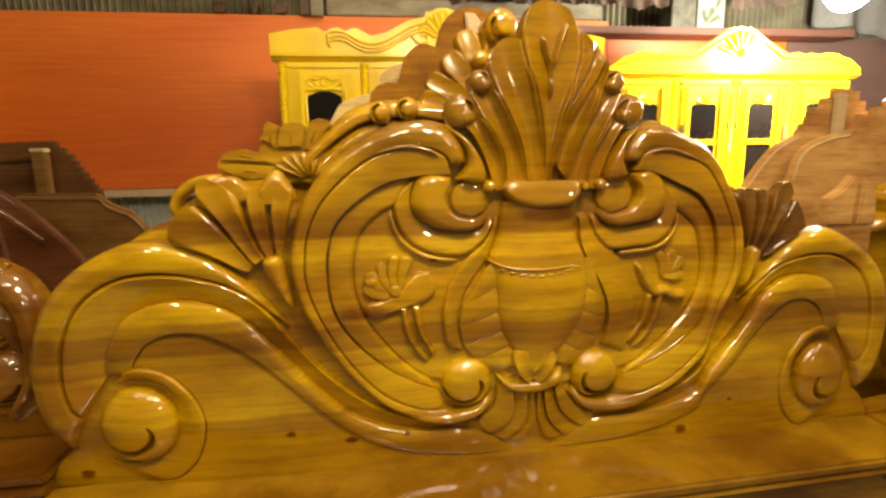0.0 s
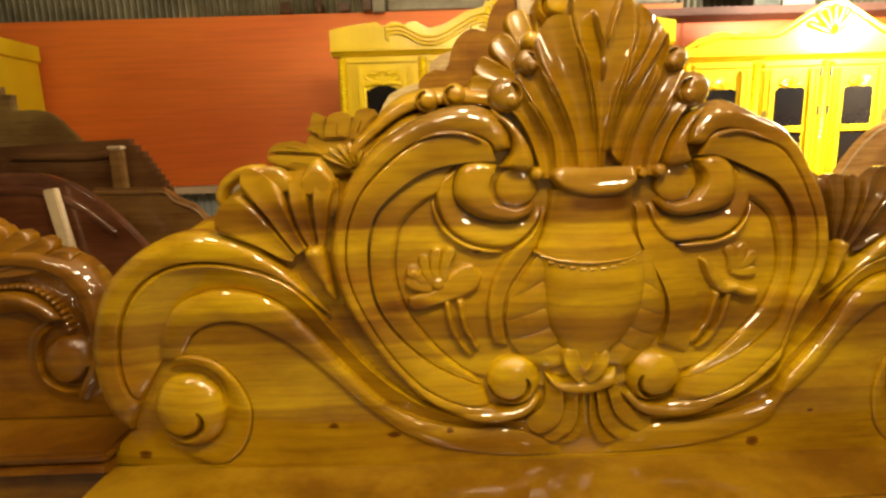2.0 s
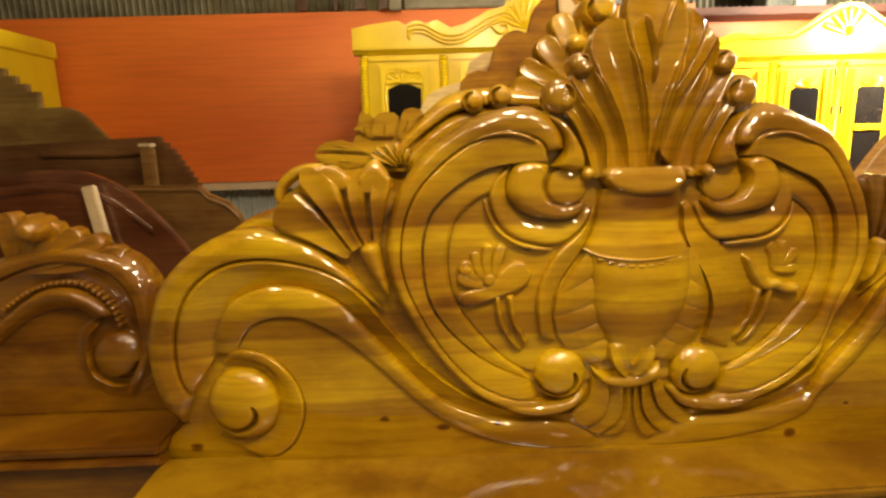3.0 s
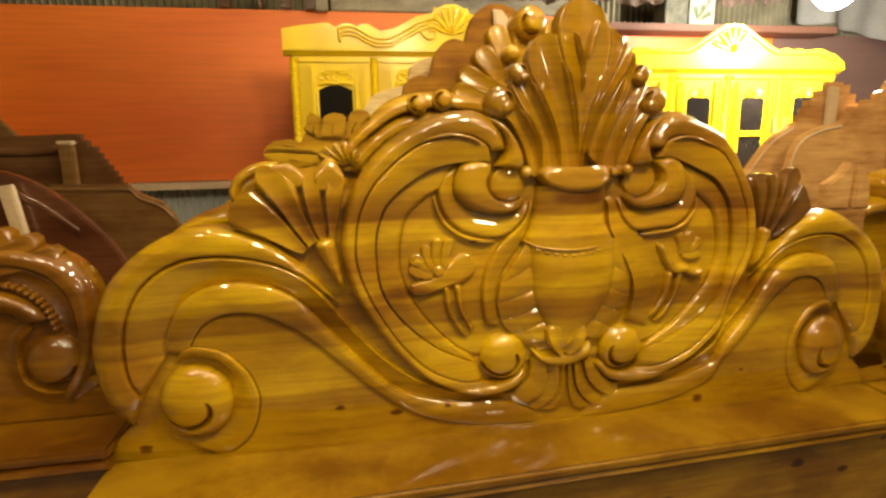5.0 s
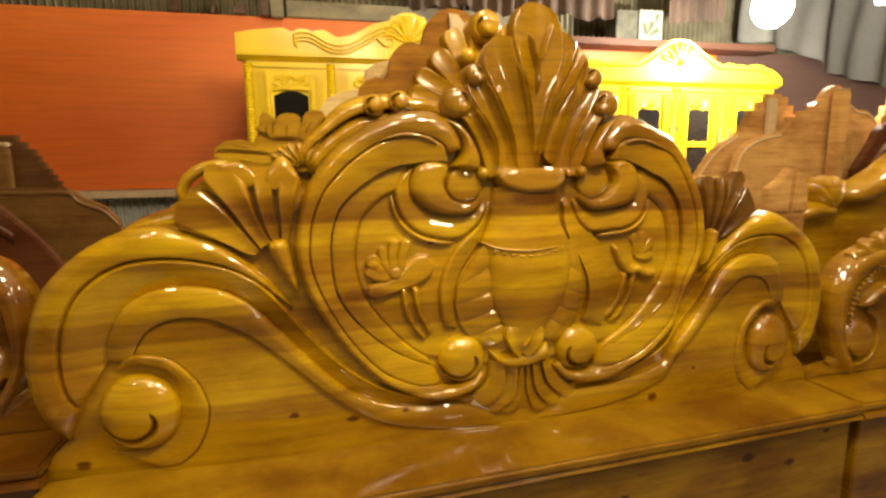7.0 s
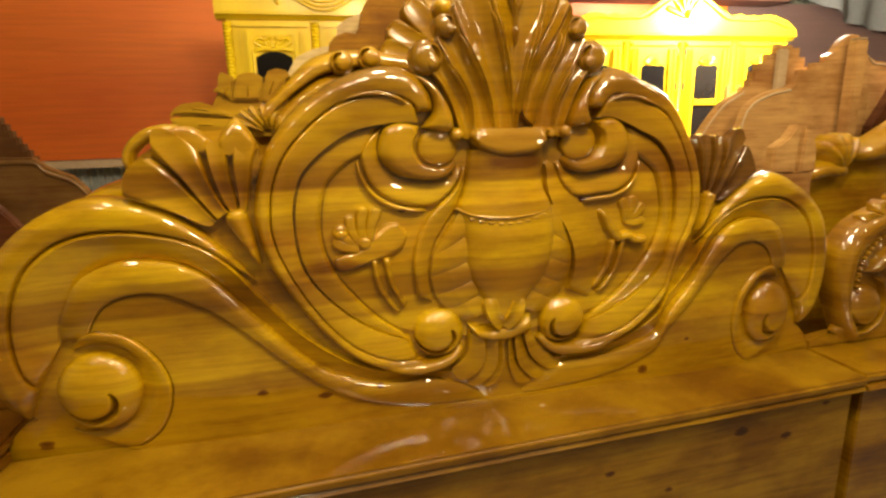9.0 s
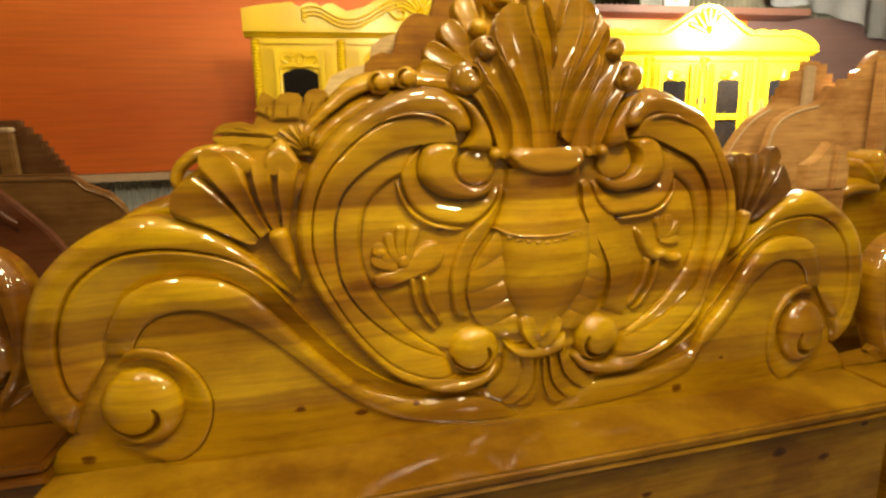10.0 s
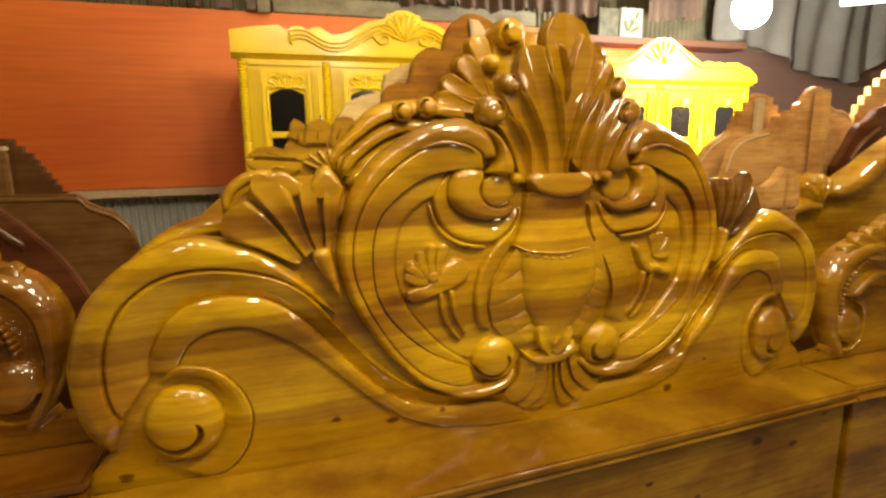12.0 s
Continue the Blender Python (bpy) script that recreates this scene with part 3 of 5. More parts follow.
for ob in (panel, lower):
    slices = bmesh.new()
    slices.from_mesh(ob.data)
    for x in (0.5, 0.58, 0.66, 0.74, 0.82):
        for side in (-x, x):
            bmesh.ops.bisect_plane(slices, geom=list(slices.verts) + list(slices.edges) + list(slices.faces), plane_co=(side, 0, 0), plane_no=(1, 0, 0))
    slices.to_mesh(ob.data)
    slices.free()

# scroll bands
SWELL = cut(lambda s: 0.05 + 0.95 * np.sin(np.pi / 2 * np.clip(s / 0.5, 0, 1)) ** 0.6 - 0.16 * np.clip((s - 0.5) / 0.5, 0, 1) ** 2, 0, 0.75, 0.05)
DISH = cut(lambda s: 0.72 - 0.98 * s ** 0.85, 0.5, 0.0, 0.04)
STRAP = lambda s: (0.38 + 0.62 * quarter(s, 0.55)) * (1.0 - 0.28 * np.clip((s - 0.3) / 0.7, 0, 1) ** 2) * (1 - 0.22 * np.exp(-((1 - s) / 0.04) ** 2))
EAVE = lambda s: (0.82 + 0.18 * quarter(s, 0.10)) * (1 - 0.30 * s**2)
PLATE_BAND = cut(lambda s: 0.78 + 0.22 * np.sin(np.pi * s), 0, 0.95, 0.09)
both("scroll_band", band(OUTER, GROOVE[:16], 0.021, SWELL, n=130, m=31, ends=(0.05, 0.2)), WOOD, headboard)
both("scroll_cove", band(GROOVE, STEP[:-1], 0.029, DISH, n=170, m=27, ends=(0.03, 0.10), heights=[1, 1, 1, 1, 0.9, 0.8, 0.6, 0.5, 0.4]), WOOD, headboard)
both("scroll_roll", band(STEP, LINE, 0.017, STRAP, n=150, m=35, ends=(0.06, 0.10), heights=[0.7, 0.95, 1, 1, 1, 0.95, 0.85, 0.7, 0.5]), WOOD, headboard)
# volute at the outer end
FLARE = cut(lambda s: -0.55 + 1.55 * np.sin(np.pi / 2 * np.clip(s / 0.8, 0, 1)) ** 1.2, 0, 0.6, 0.04)
both("volute_ring", band(RING_IN, RING_OUT, 0.013, FLARE, n=90, m=25, ends=(0.10, 0.25), heights=[0.9, 1.1, 1.2, 1, 0.8, 0.7, 0.7, 0.6, 0.4]), WOOD, headboard)
both("volute_ball", dome(-0.725, 1.107, 0.069, 0.030, 0.0, full=2.2, slit=(2, -172, 0.34, 0.97, 0.06), squash=1.04, segs=110, rings=52), WOOD, headboard)

# frame of the cartouche
both("arch_roll", band(ARCH, ARCH_MID, 0.031, SWELL, n=170, m=29, ends=(0.012, 0.05), heights=[1, 1, 1, 0.95, 0.85, 0.8, 0.75, 0.72, 0.7, 0.6]), WOOD, headboard)
both("arch_fillet", band(ARCH_MID, ARCH_IN, 0.028, EAVE, n=170, m=21, ends=(0.03, 0.05), heights=[1, 1, 1, 0.95, 0.85, 0.8, 0.75, 0.72, 0.7, 0.6]), WOOD, headboard)
both("arch_cove", band(apart(ARCH_IN[2:], FIELD, 0.10, 60)[0], FIELD, 0.008, PLATE_BAND, n=120, m=23, ends=(0.04, 0.05)), WOOD, headboard)
both("arch_hook", band([(-0.160, 1.636), (-0.126, 1.621), (-0.104, 1.597), (-0.087, 1.568), (-0.082, 1.543), (-0.091, 1.529)], [(-0.153, 1.626), (-0.134, 1.609), (-0.123, 1.588), (-0.124, 1.566), (-0.133, 1.551), (-0.142, 1.541)], 0.034, cut(BULGE, 0.3, 0.6, 0.08), n=60, m=25, ends=(0.2, 0.10), heights=[0.6, 0.8, 1, 1.1, 1.1, 0.9]), WOOD, headboard)
both("arch_ridge", along([(-0.30, 1.578, 0.002), (-0.268, 1.593, 0.004), (-0.236, 1.600, 0.006), (-0.205, 1.598, 0.006), (-0.178, 1.588, 0.006), (-0.164, 1.572, 0.003)], 0.036, SOFT, n=50, m=11, ends=(0.4, 0.2)), WOOD, headboard)
both("small_volute", along([(-0.25, 1.108, 0.010), (-0.20, 1.088, 0.012), (-0.15, 1.083, 0.014), (-0.10, 1.094, 0.012), (-0.072, 1.118, 0.008)], 0.022, SOFT, n=70, ends=(0.35, 0.3)), WOOD, headboard)
both("small_ball", dome(-0.119, 1.152, 0.049, 0.030, 0.0, full=2.2, slit=(18, -168, 0.46, 0.96, 0.07), segs=100, rings=48), WOOD, headboard)

# upper volute under the arch
both("upper_crescent", band([(-0.234, 1.53), (-0.251, 1.496), (-0.244, 1.461), (-0.228, 1.435), (-0.202, 1.415), (-0.171, 1.405), (-0.136, 1.401), (-0.109, 1.409), (-0.081, 1.438), (-0.068, 1.469)], [(-0.208, 1.549), (-0.22, 1.524), (-0.222, 1.499), (-0.214, 1.475), (-0.191, 1.456), (-0.163, 1.447), (-0.128, 1.443), (-0.095, 1.45), (-0.075, 1.472)], 0.013, cut(lambda s: 0.45 + 0.55 * quarter(s, 0.3) - 0.55 * s**2, 0.5, 0, 0.06), n=80, m=25, ends=(0.08, 0.1)), WOOD, headboard)
both("upper_line", along([(-0.258, 1.488, 0.003), (-0.251, 1.458, 0.004), (-0.233, 1.429, 0.005), (-0.204, 1.408, 0.005), (-0.171, 1.397, 0.005), (-0.135, 1.393, 0.004)], 0.010, SOFT, n=50, m=9, ends=(0.2, 0.2)), WOOD, headboard)
CUP_OUT = [(-0.143, 1.545), (-0.18, 1.552), (-0.205, 1.545), (-0.217, 1.524), (-0.22, 1.5), (-0.211, 1.479), (-0.19, 1.461), (-0.164, 1.452), (-0.129, 1.448), (-0.098, 1.455), (-0.078, 1.474)]
CUP_IN = [(-0.147, 1.536), (-0.152, 1.529), (-0.156, 1.52), (-0.157, 1.509), (-0.155, 1.498), (-0.149, 1.488), (-0.141, 1.479), (-0.128, 1.474), (-0.112, 1.471), (-0.096, 1.474), (-0.083, 1.483)]
both("upper_cup", band(CUP_OUT, CUP_IN, 0.029, cut(lambda s: 0.25 + 0.75 * quarter(s, 0.45) - 0.10 * s**2, 0, 0.35, 0.06), n=100, m=31, ends=(0.10, 0.2)), WOOD, headboard)
both("upper_ball", dome(-0.112, 1.506, 0.036, 0.007, 0.004, segs=56, rings=22, squash=0.93), WOOD, headboard)
both("collar_bead", dome(-0.078, 1.528, 0.013, 0.022, 0.006, segs=24, rings=10), WOOD, headboard)
both("collar_bead", dome(-0.042, 1.524, 0.013, 0.026, 0.008, segs=24, rings=10, slit=(60, -120, 0.5, 0.6, 0.1)), WOOD, headboard)

# vase
VASE_L = [(-0.003, 1.158), (-0.022, 1.190), (-0.041, 1.224), (-0.056, 1.252), (-0.065, 1.283), (-0.068, 1.319), (-0.071, 1.354), (-0.077, 1.383), (-0.077, 1.398), (-0.065, 1.429), (-0.06, 1.457), (-0.054, 1.50)]
VASE_R = [(0.029, 1.158), (0.043, 1.183), (0.061, 1.213), (0.084, 1.237), (0.102, 1.264), (0.114, 1.298), (0.117, 1.34), (0.113, 1.382), (0.108, 1.398), (0.094, 1.425), (0.089, 1.451), (0.091, 1.50)]
MANTLE_L = [(-0.050, 1.156), (-0.085, 1.181), (-0.11, 1.203), (-0.124, 1.229), (-0.132, 1.264), (-0.129, 1.297), (-0.12, 1.329), (-0.103, 1.356), (-0.078, 1.388)]
MANTLE_R = [(0.072, 1.164), (0.093, 1.171), (0.119, 1.190), (0.142, 1.219), (0.155, 1.257), (0.157, 1.293), (0.148, 1.331), (0.134, 1.353), (0.118, 1.382)]
mesh_part("vase_mantle", *band(MANTLE_L, MANTLE_R, 0.004, LOW, n=70, m=31), WOOD, headboard)
mesh_part("vase", *band(VASE_L, VASE_R, 0.037, lambda s: 0.14 + 0.86 * ROUND(s) ** 0.9, n=80, m=37, heights=[0.8, 0.9, 1, 1, 1, 1.02, 1.05, 1.0, 0.86, 0.78, 0.78, 0.84]), WOOD, headboard, "vase carved in half round")
mesh_part("vase_rim", *band([(-0.056, 1.526), (-0.050, 1.512), (-0.032, 1.494), (0.015, 1.480), (0.063, 1.486), (0.084, 1.502), (0.093, 1.522)], [(-0.052, 1.538), (-0.02, 1.537), (0.018, 1.536), (0.055, 1.537), (0.090, 1.535)], 0.038, cut(lambda s: 0.35 + 0.65 * quarter(s, 0.35) - 0.25 * s**2, 0.3, 0, 0.1), n=50, m=21, ends=(0.12, 0.12)), WOOD, headboard)
mesh_part("vase_band", *along([(-0.083, 1.394, 0.003), (-0.050, 1.381, 0.004), (0.015, 1.375, 0.005), (0.08, 1.380, 0.004), (0.106, 1.390, 0.003)], 0.0415, SOFT, n=40, m=9, heights=[0.5, 0.9, 1, 0.9, 0.5]), WOOD, headboard)
for k in range(-4, 5):
    x = 0.015 + k * 0.0175
    mesh_part("dentil", *along([(x - 0.008, 1.364 + 0.0007 * k * k, 0.0062), (x + 0.008, 1.364 + 0.0007 * k * k, 0.0062)], 0.0405 - 0.0007 * k * k, SOFT, n=6, m=7, ends=(0.15, 0.15)), WOOD, headboard)
mesh_part("vase_foot", *band([(-0.066, 1.170), (-0.040, 1.156), (-0.008, 1.158), (0.028, 1.161), (0.070, 1.178)], [(-0.052, 1.140), (-0.022, 1.126), (0.005, 1.121), (0.036, 1.125), (0.070, 1.140)], 0.028, cut(SOFT, 0, 0.4, 0.1), n=40, m=19, ends=(0.12, 0.12)), WOOD, headboard)
# leaves along the vase's sides and under it
NOTCH = [(-0.074, 1.390), (-0.068, 1.339), (-0.064, 1.290), (-0.056, 1.252), (-0.042, 1.222), (-0.020, 1.186), (-0.004, 1.166)]
ROOT = [(-0.100, 1.356), (-0.127, 1.306), (-0.133, 1.266), (-0.124, 1.228), (-0.102, 1.197), (-0.072, 1.173), (-0.046, 1.158)]
SCALE = cut(lambda s: 0.82 + 0.18 * np.sin(np.pi * np.clip(s, 0, 1)) ** 0.6, 0.0, 0.0, 0.08)
for k in range(5):
    both("vase_leaf", fan_lobe([ROOT[k], NOTCH[k]], [ROOT[k + 1], NOTCH[k + 1]], 0.017, 0.019, 26, 17, SCALE, (0.5, 0.8, 1.0, 1.0, 0.9)), WOOD, headboard)
for tip, bend in (((-0.022, 1.220), 0.2), ((0.036, 1.218), -0.2)):
    mesh_part("vase_leaf", *petal((0.006, 1.158), tip, 0.014, 0.017, 0.043, LEAF, bend, m=15), WOOD, headboard)
mesh_part("vase_ribbon", *band([(-0.066, 1.470), (-0.085, 1.428), (-0.109, 1.405), (-0.126, 1.39), (-0.144, 1.366), (-0.158, 1.335), (-0.164, 1.304), (-0.164, 1.272), (-0.158, 1.225)], [(-0.059, 1.470), (-0.064, 1.440), (-0.082, 1.393), (-0.106, 1.357), (-0.123, 1.33), (-0.133, 1.299), (-0.136, 1.267), (-0.128, 1.214)], 0.014, FLAT, n=70, m=21, ends=(0.06, 0.06)), WOOD, headboard)
mesh_part("vase_ribbon", *band([(0.094, 1.470), (0.099, 1.420), (0.119, 1.376), (0.140, 1.341), (0.157, 1.30), (0.160, 1.261), (0.148, 1.212)], [(0.105, 1.475), (0.138, 1.427), (0.172, 1.393), (0.193, 1.362), (0.208, 1.324), (0.214, 1.287), (0.213, 1.242), (0.198, 1.190)], 0.016, lambda s: 0.95 - 0.75 * np.clip(s, 0, 1) ** 0.8, n=70, m=21, ends=(0.06, 0.06)), WOOD, headboard, "ribbon sunk towards the field")
# shell under the vase
SHELL = [
    [(-0.061, 1.147), (-0.059, 1.115), (-0.069, 1.091), (-0.094, 1.071)],
    [(-0.031, 1.132), (-0.029, 1.093), (-0.04, 1.064), (-0.065, 1.043)],
    [(-0.003, 1.128), (-0.003, 1.077), (-0.014, 1.05), (-0.037, 1.029)],
    [(0.009, 1.126), (0.011, 1.076), (0.009, 1.053), (0.002, 1.031)],
    [(0.019, 1.126), (0.021, 1.075), (0.027, 1.051), (0.037, 1.026)],
    [(0.032, 1.128), (0.039, 1.079), (0.053, 1.052), (0.077, 1.027)],
    [(0.053, 1.132), (0.065, 1.09), (0.084, 1.065), (0.111, 1.044)],
    [(0.071, 1.138), (0.088, 1.104), (0.113, 1.078), (0.14, 1.062)],
]
TILE = cut(lambda s: 0.30 + 0.70 * s, 0.45, 0.1, 0.08)
for k, (edge_a, edge_b) in enumerate(zip(SHELL, SHELL[1:])):
    sunk = k == 3
    prof = (lambda s: np.full_like(s, 0.3)) if sunk else (TILE if k < 3 else (lambda s: TILE(1 - s)))
    mesh_part("shell_lobe", *fan_lobe(edge_a, edge_b, 0.0 if sunk else 0.009, 0.016, 34, 21, prof, (1.3, 1.2, 1.1, 0.95, 0.7)), WOOD, headboard)

slab([(-0.09, 0.984), (-0.10, 1.06), (-0.05, 1.09), (0.08, 1.09), (0.13, 1.06), (0.13, 0.984)], 0.0005, 0.013, WOOD, "shell_ground", headboard, "", 0.002)

# flowers in the field
mesh_part("flower_leaf", *along([(-0.308, 1.308, 0.008), (-0.290, 1.306, 0.017), (-0.262, 1.312, 0.015), (-0.236, 1.324, 0.020), (-0.210, 1.340, 0.028), (-0.194, 1.352, 0.026), (-0.180, 1.362, 0.012)], 0.010, LOW, n=60, m=19, ends=(0.06, 0.06)), WOOD, headboard)
for k, (foot, tip, w) in enumerate((((-0.262, 1.330), (-0.308, 1.350), 0.014), ((-0.264, 1.336), (-0.300, 1.374), 0.012), ((-0.258, 1.336), (-0.276, 1.394), 0.011), ((-0.250, 1.336), (-0.250, 1.406), 0.012), ((-0.240, 1.338), (-0.224, 1.404), 0.013))):
    mesh_part("flower_petal", *petal(foot, tip, 0.008, w, 0.010 + 0.0005 * k, LOW, 0.2), WOOD, headboard)
mesh_part("flower_heart", *dome(-0.252, 1.340, 0.013, 0.010, 0.004, segs=18, rings=7), WOOD, headboard)
mesh_part("flower_curl", *dome(-0.294, 1.362, 0.015, 0.011, 0.002, segs=28, rings=12, slit=(180, 0, 0.5, 0.5, 0.16)), WOOD, headboard)
mesh_part("flower_leaf", *along([(0.216, 1.372, 0.004), (0.229, 1.352, 0.009), (0.241, 1.333, 0.011), (0.259, 1.314, 0.011), (0.279, 1.316, 0.010), (0.297, 1.306, 0.010), (0.324, 1.306, 0.007)], 0.015, SOFT, n=50, ends=(0.12, 0.08)), WOOD, headboard)
for tip, w in (((0.262, 1.392), 0.012), ((0.290, 1.396), 0.013), ((0.314, 1.380), 0.012), ((0.318, 1.346), 0.011)):
    mesh_part("flower_petal", *petal((0.274, 1.346), tip, 0.007, w, 0.007, LOW, -0.2), WOOD, headboard)
both("stem", band([(-0.244, 1.312), (-0.236, 1.258), (-0.220, 1.226), (-0.197, 1.196)], [(-0.232, 1.312), (-0.224, 1.262), (-0.207, 1.226), (-0.190, 1.202)], 0.010, SOFT, n=30, m=9, ends=(0.1, 0.2)), WOOD, headboard)
both("stem", band([(-0.222, 1.312), (-0.213, 1.258), (-0.203, 1.238), (-0.186, 1.206)], [(-0.208, 1.312), (-0.200, 1.260), (-0.192, 1.243), (-0.178, 1.216)], 0.012, SOFT, n=30, m=9, ends=(0.1, 0.2)), WOOD, headboard)

# side leaves between scroll and arch
CUT_LOW = [(-0.506, 1.389), (-0.522, 1.392), (-0.558, 1.412), (-0.596, 1.428), (-0.632, 1.441)]
CUT_A = [(-0.498, 1.4), (-0.524, 1.44), (-0.552, 1.481), (-0.582, 1.510)]
CUT_B = [(-0.476, 1.414), (-0.486, 1.434), (-0.498, 1.475), (-0.505, 1.518)]
CUT_C = [(-0.46, 1.414), (-0.461, 1.441), (-0.465, 1.482), (-0.464, 1.526)]
CUT_D = [(-0.446, 1.412), (-0.436, 1.449), (-0.426, 1.489), (-0.414, 1.524)]
for edge_a, edge_b, bulge, h, share in ((CUT_LOW, CUT_A, 0.020, 0.026, 0.05), (CUT_A, CUT_B, 0.046, 0.032, 0.09), (CUT_B, CUT_C, 0.010, 0.026, 0.10), (CUT_C, CUT_D, 0.010, 0.026, 0.12)):
    a, b = apart(edge_a, edge_b, share)
    mesh_part("leaf_lobe", *fan_lobe(a, b, bulge, h, 44, 25, LEAF, (0.55, 0.75, 0.9, 1.05, 0.9)), WOOD, headboard)
    # the right-hand lobes get a darker brown wood than the left ones
    mesh_part("leaf_lobe", *flip(fan_lobe(a, b, bulge * 0.7, h * 0.7, 44, 25, HOLLOW, (0.6, 0.8, 0.95, 1.05, 0.75))), WOOD_BROWN, headboard, "leaf lobe stained dark brown")
mesh_part("leaf_bud", *band([(-0.484, 1.512), (-0.466, 1.507), (-0.450, 1.509), (-0.434, 1.507), (-0.418, 1.515)], [(-0.483, 1.519), (-0.472, 1.545), (-0.450, 1.564), (-0.434, 1.548), (-0.419, 1.521)], 0.026, lambda s: (0.84 + 0.16 * s) * (1 - 0.5 * np.clip((s - 0.6) / 0.4, 0, 1) ** 2), n=40, m=19, ends=(0.22, 0.22)), WOOD, headboard)
mesh_part("leaf_tip", *band([(-0.588, 1.512), (-0.555, 1.500), (-0.522, 1.508), (-0.490, 1.514)], [(-0.580, 1.530), (-0.552, 1.550), (-0.520, 1.553), (-0.490, 1.530)], 0.022, lambda s: 0.75 + 0.25 * SOFT(s), n=40, m=17, ends=(0.2, 0.15)), WOOD, headboard)
mesh_part("leaf_curl", *along([(-0.620, 1.486, 0.006), (-0.620, 1.508, 0.009), (-0.610, 1.526, 0.010), (-0.590, 1.541, 0.011), (-0.565, 1.549, 0.010), (-0.541, 1.551, 0.007)], 0.020, SOFT, n=50, ends=(0.15, 0.2)), WOOD, headboard)
slab([(-0.620, 1.446), (-0.630, 1.468), (-0.628, 1.490), (-0.60, 1.512), (-0.57, 1.53), (-0.54, 1.545), (-0.50, 1.545), (-0.45, 1.55), (-0.42, 1.525), (-0.42, 1.48), (-0.47, 1.42)], -0.004, 0.034, WOOD, "leaf_back", headboard)
both("leaf_foot", along([(-0.470, 1.416, 0.010), (-0.466, 1.404, 0.018), (-0.457, 1.380, 0.015), (-0.446, 1.35, 0.009), (-0.435, 1.315, 0.003)], 0.028, BULGE, n=40, m=19, ends=(0.12, 0.3)), WOOD, headboard)

# shell fan on top
RIDGES = [
    [(-0.070, 1.520), (-0.077, 1.548), (-0.090, 1.584), (-0.108, 1.617), (-0.126, 1.636)],
    [(-0.046, 1.520), (-0.048, 1.540), (-0.056, 1.584), (-0.073, 1.619), (-0.094, 1.653), (-0.110, 1.682)],
    [(-0.010, 1.520), (-0.011, 1.540), (-0.020, 1.586), (-0.036, 1.629), (-0.055, 1.668), (-0.073, 1.705), (-0.082, 1.728)],
    [(0.023, 1.520), (0.022, 1.561), (0.018, 1.599), (0.009, 1.653), (-0.003, 1.705), (-0.016, 1.746), (-0.023, 1.775), (-0.023, 1.805), (-0.013, 1.827)],
]
CROWN_R = [(0.035, 1.520), (0.036, 1.560), (0.042, 1.599), (0.052, 1.653), (0.065, 1.690), (0.076, 1.727), (0.082, 1.758), (0.077, 1.794), (0.065, 1.819)]
SPLIT_A = [(0.040, 1.580), (0.046, 1.609), (0.056, 1.653), (0.076, 1.690), (0.095, 1.727), (0.105, 1.755), (0.104, 1.775)]
SPLIT_B = [(0.042, 1.572), (0.048, 1.599), (0.061, 1.636), (0.089, 1.679), (0.115, 1.717), (0.130, 1.742)]
FLUTED = cut(lambda s: 0.40 + 0.60 * np.abs(2 * s - 1) ** 1.8, 0.22, 0.22, 0.03)
for k, bulge in enumerate((0.016, 0.016)):
    both("fan_petal", fan_lobe(RIDGES[k], RIDGES[k + 1], bulge, 0.026 + 0.003 * k, 50, 31, FLUTED, (0.75, 0.95, 1.0, 1.05, 0.85)), WOOD, headboard)
mesh_part("fan_petal", *fan_lobe(RIDGES[2], RIDGES[3][:7], 0.026, 0.031, 56, 31, FLUTED, (0.75, 0.95, 1.0, 1.05, 0.9)), WOOD, headboard)
mesh_part("fan_petal", *fan_lobe(RIDGES[3], CROWN_R, 0.022, 0.033, 64, 35, FLUTED, (0.75, 0.95, 1.0, 1.05, 0.9)), WOOD, headboard)
far_edge = [mirrored(x, z) for x, z in RIDGES[2]]
for edge_a, edge_b, bulge in ((CROWN_R[2:-1], SPLIT_A, 0.012), (SPLIT_A, SPLIT_B, 0.012), (SPLIT_B, far_edge[1:], 0.016)):
    mesh_part("fan_petal", *fan_lobe(edge_a, edge_b, bulge, 0.031, 50, 25, FLUTED, (0.8, 0.95, 1.0, 1.0, 0.85)), WOOD, headboard)
ridge_lines = RIDGES[1:3] + [RIDGES[3][:7]] + [[mirrored(x, z) for x, z in line] for line in RIDGES[1:3]] + [CROWN_R[:7]]
for k, line in enumerate(ridge_lines):
    for side in (-0.0048, 0.0048):
        mesh_part("fan_ridge", *along([(x + side * (0.4 + 0.6 * j / len(line)), z, 0.0034 + 0.0005 * j) for j, (x, z) in enumerate(line[1:-1])], 0.034 + 0.003 * (k % 3), ROUND, n=50, m=9, ends=(0.02, 0.25), heights=[0.62, 0.85, 1, 1, 1]), WOOD, headboard)
for line in ([(0.031, 1.674, 0.002), (0.029, 1.705, 0.003), (0.028, 1.731, 0.003), (0.019, 1.757, 0.004), (0.010, 1.790, 0.003)], [(0.032, 1.728, 0.003), (0.041, 1.763, 0.006), (0.050, 1.790, 0.007), (0.058, 1.809, 0.005)]):
    mesh_part("fan_vein", *along(line, 0.037, ROUND, n=40, m=11, ends=(0.25, 0.2)), WOOD, headboard)
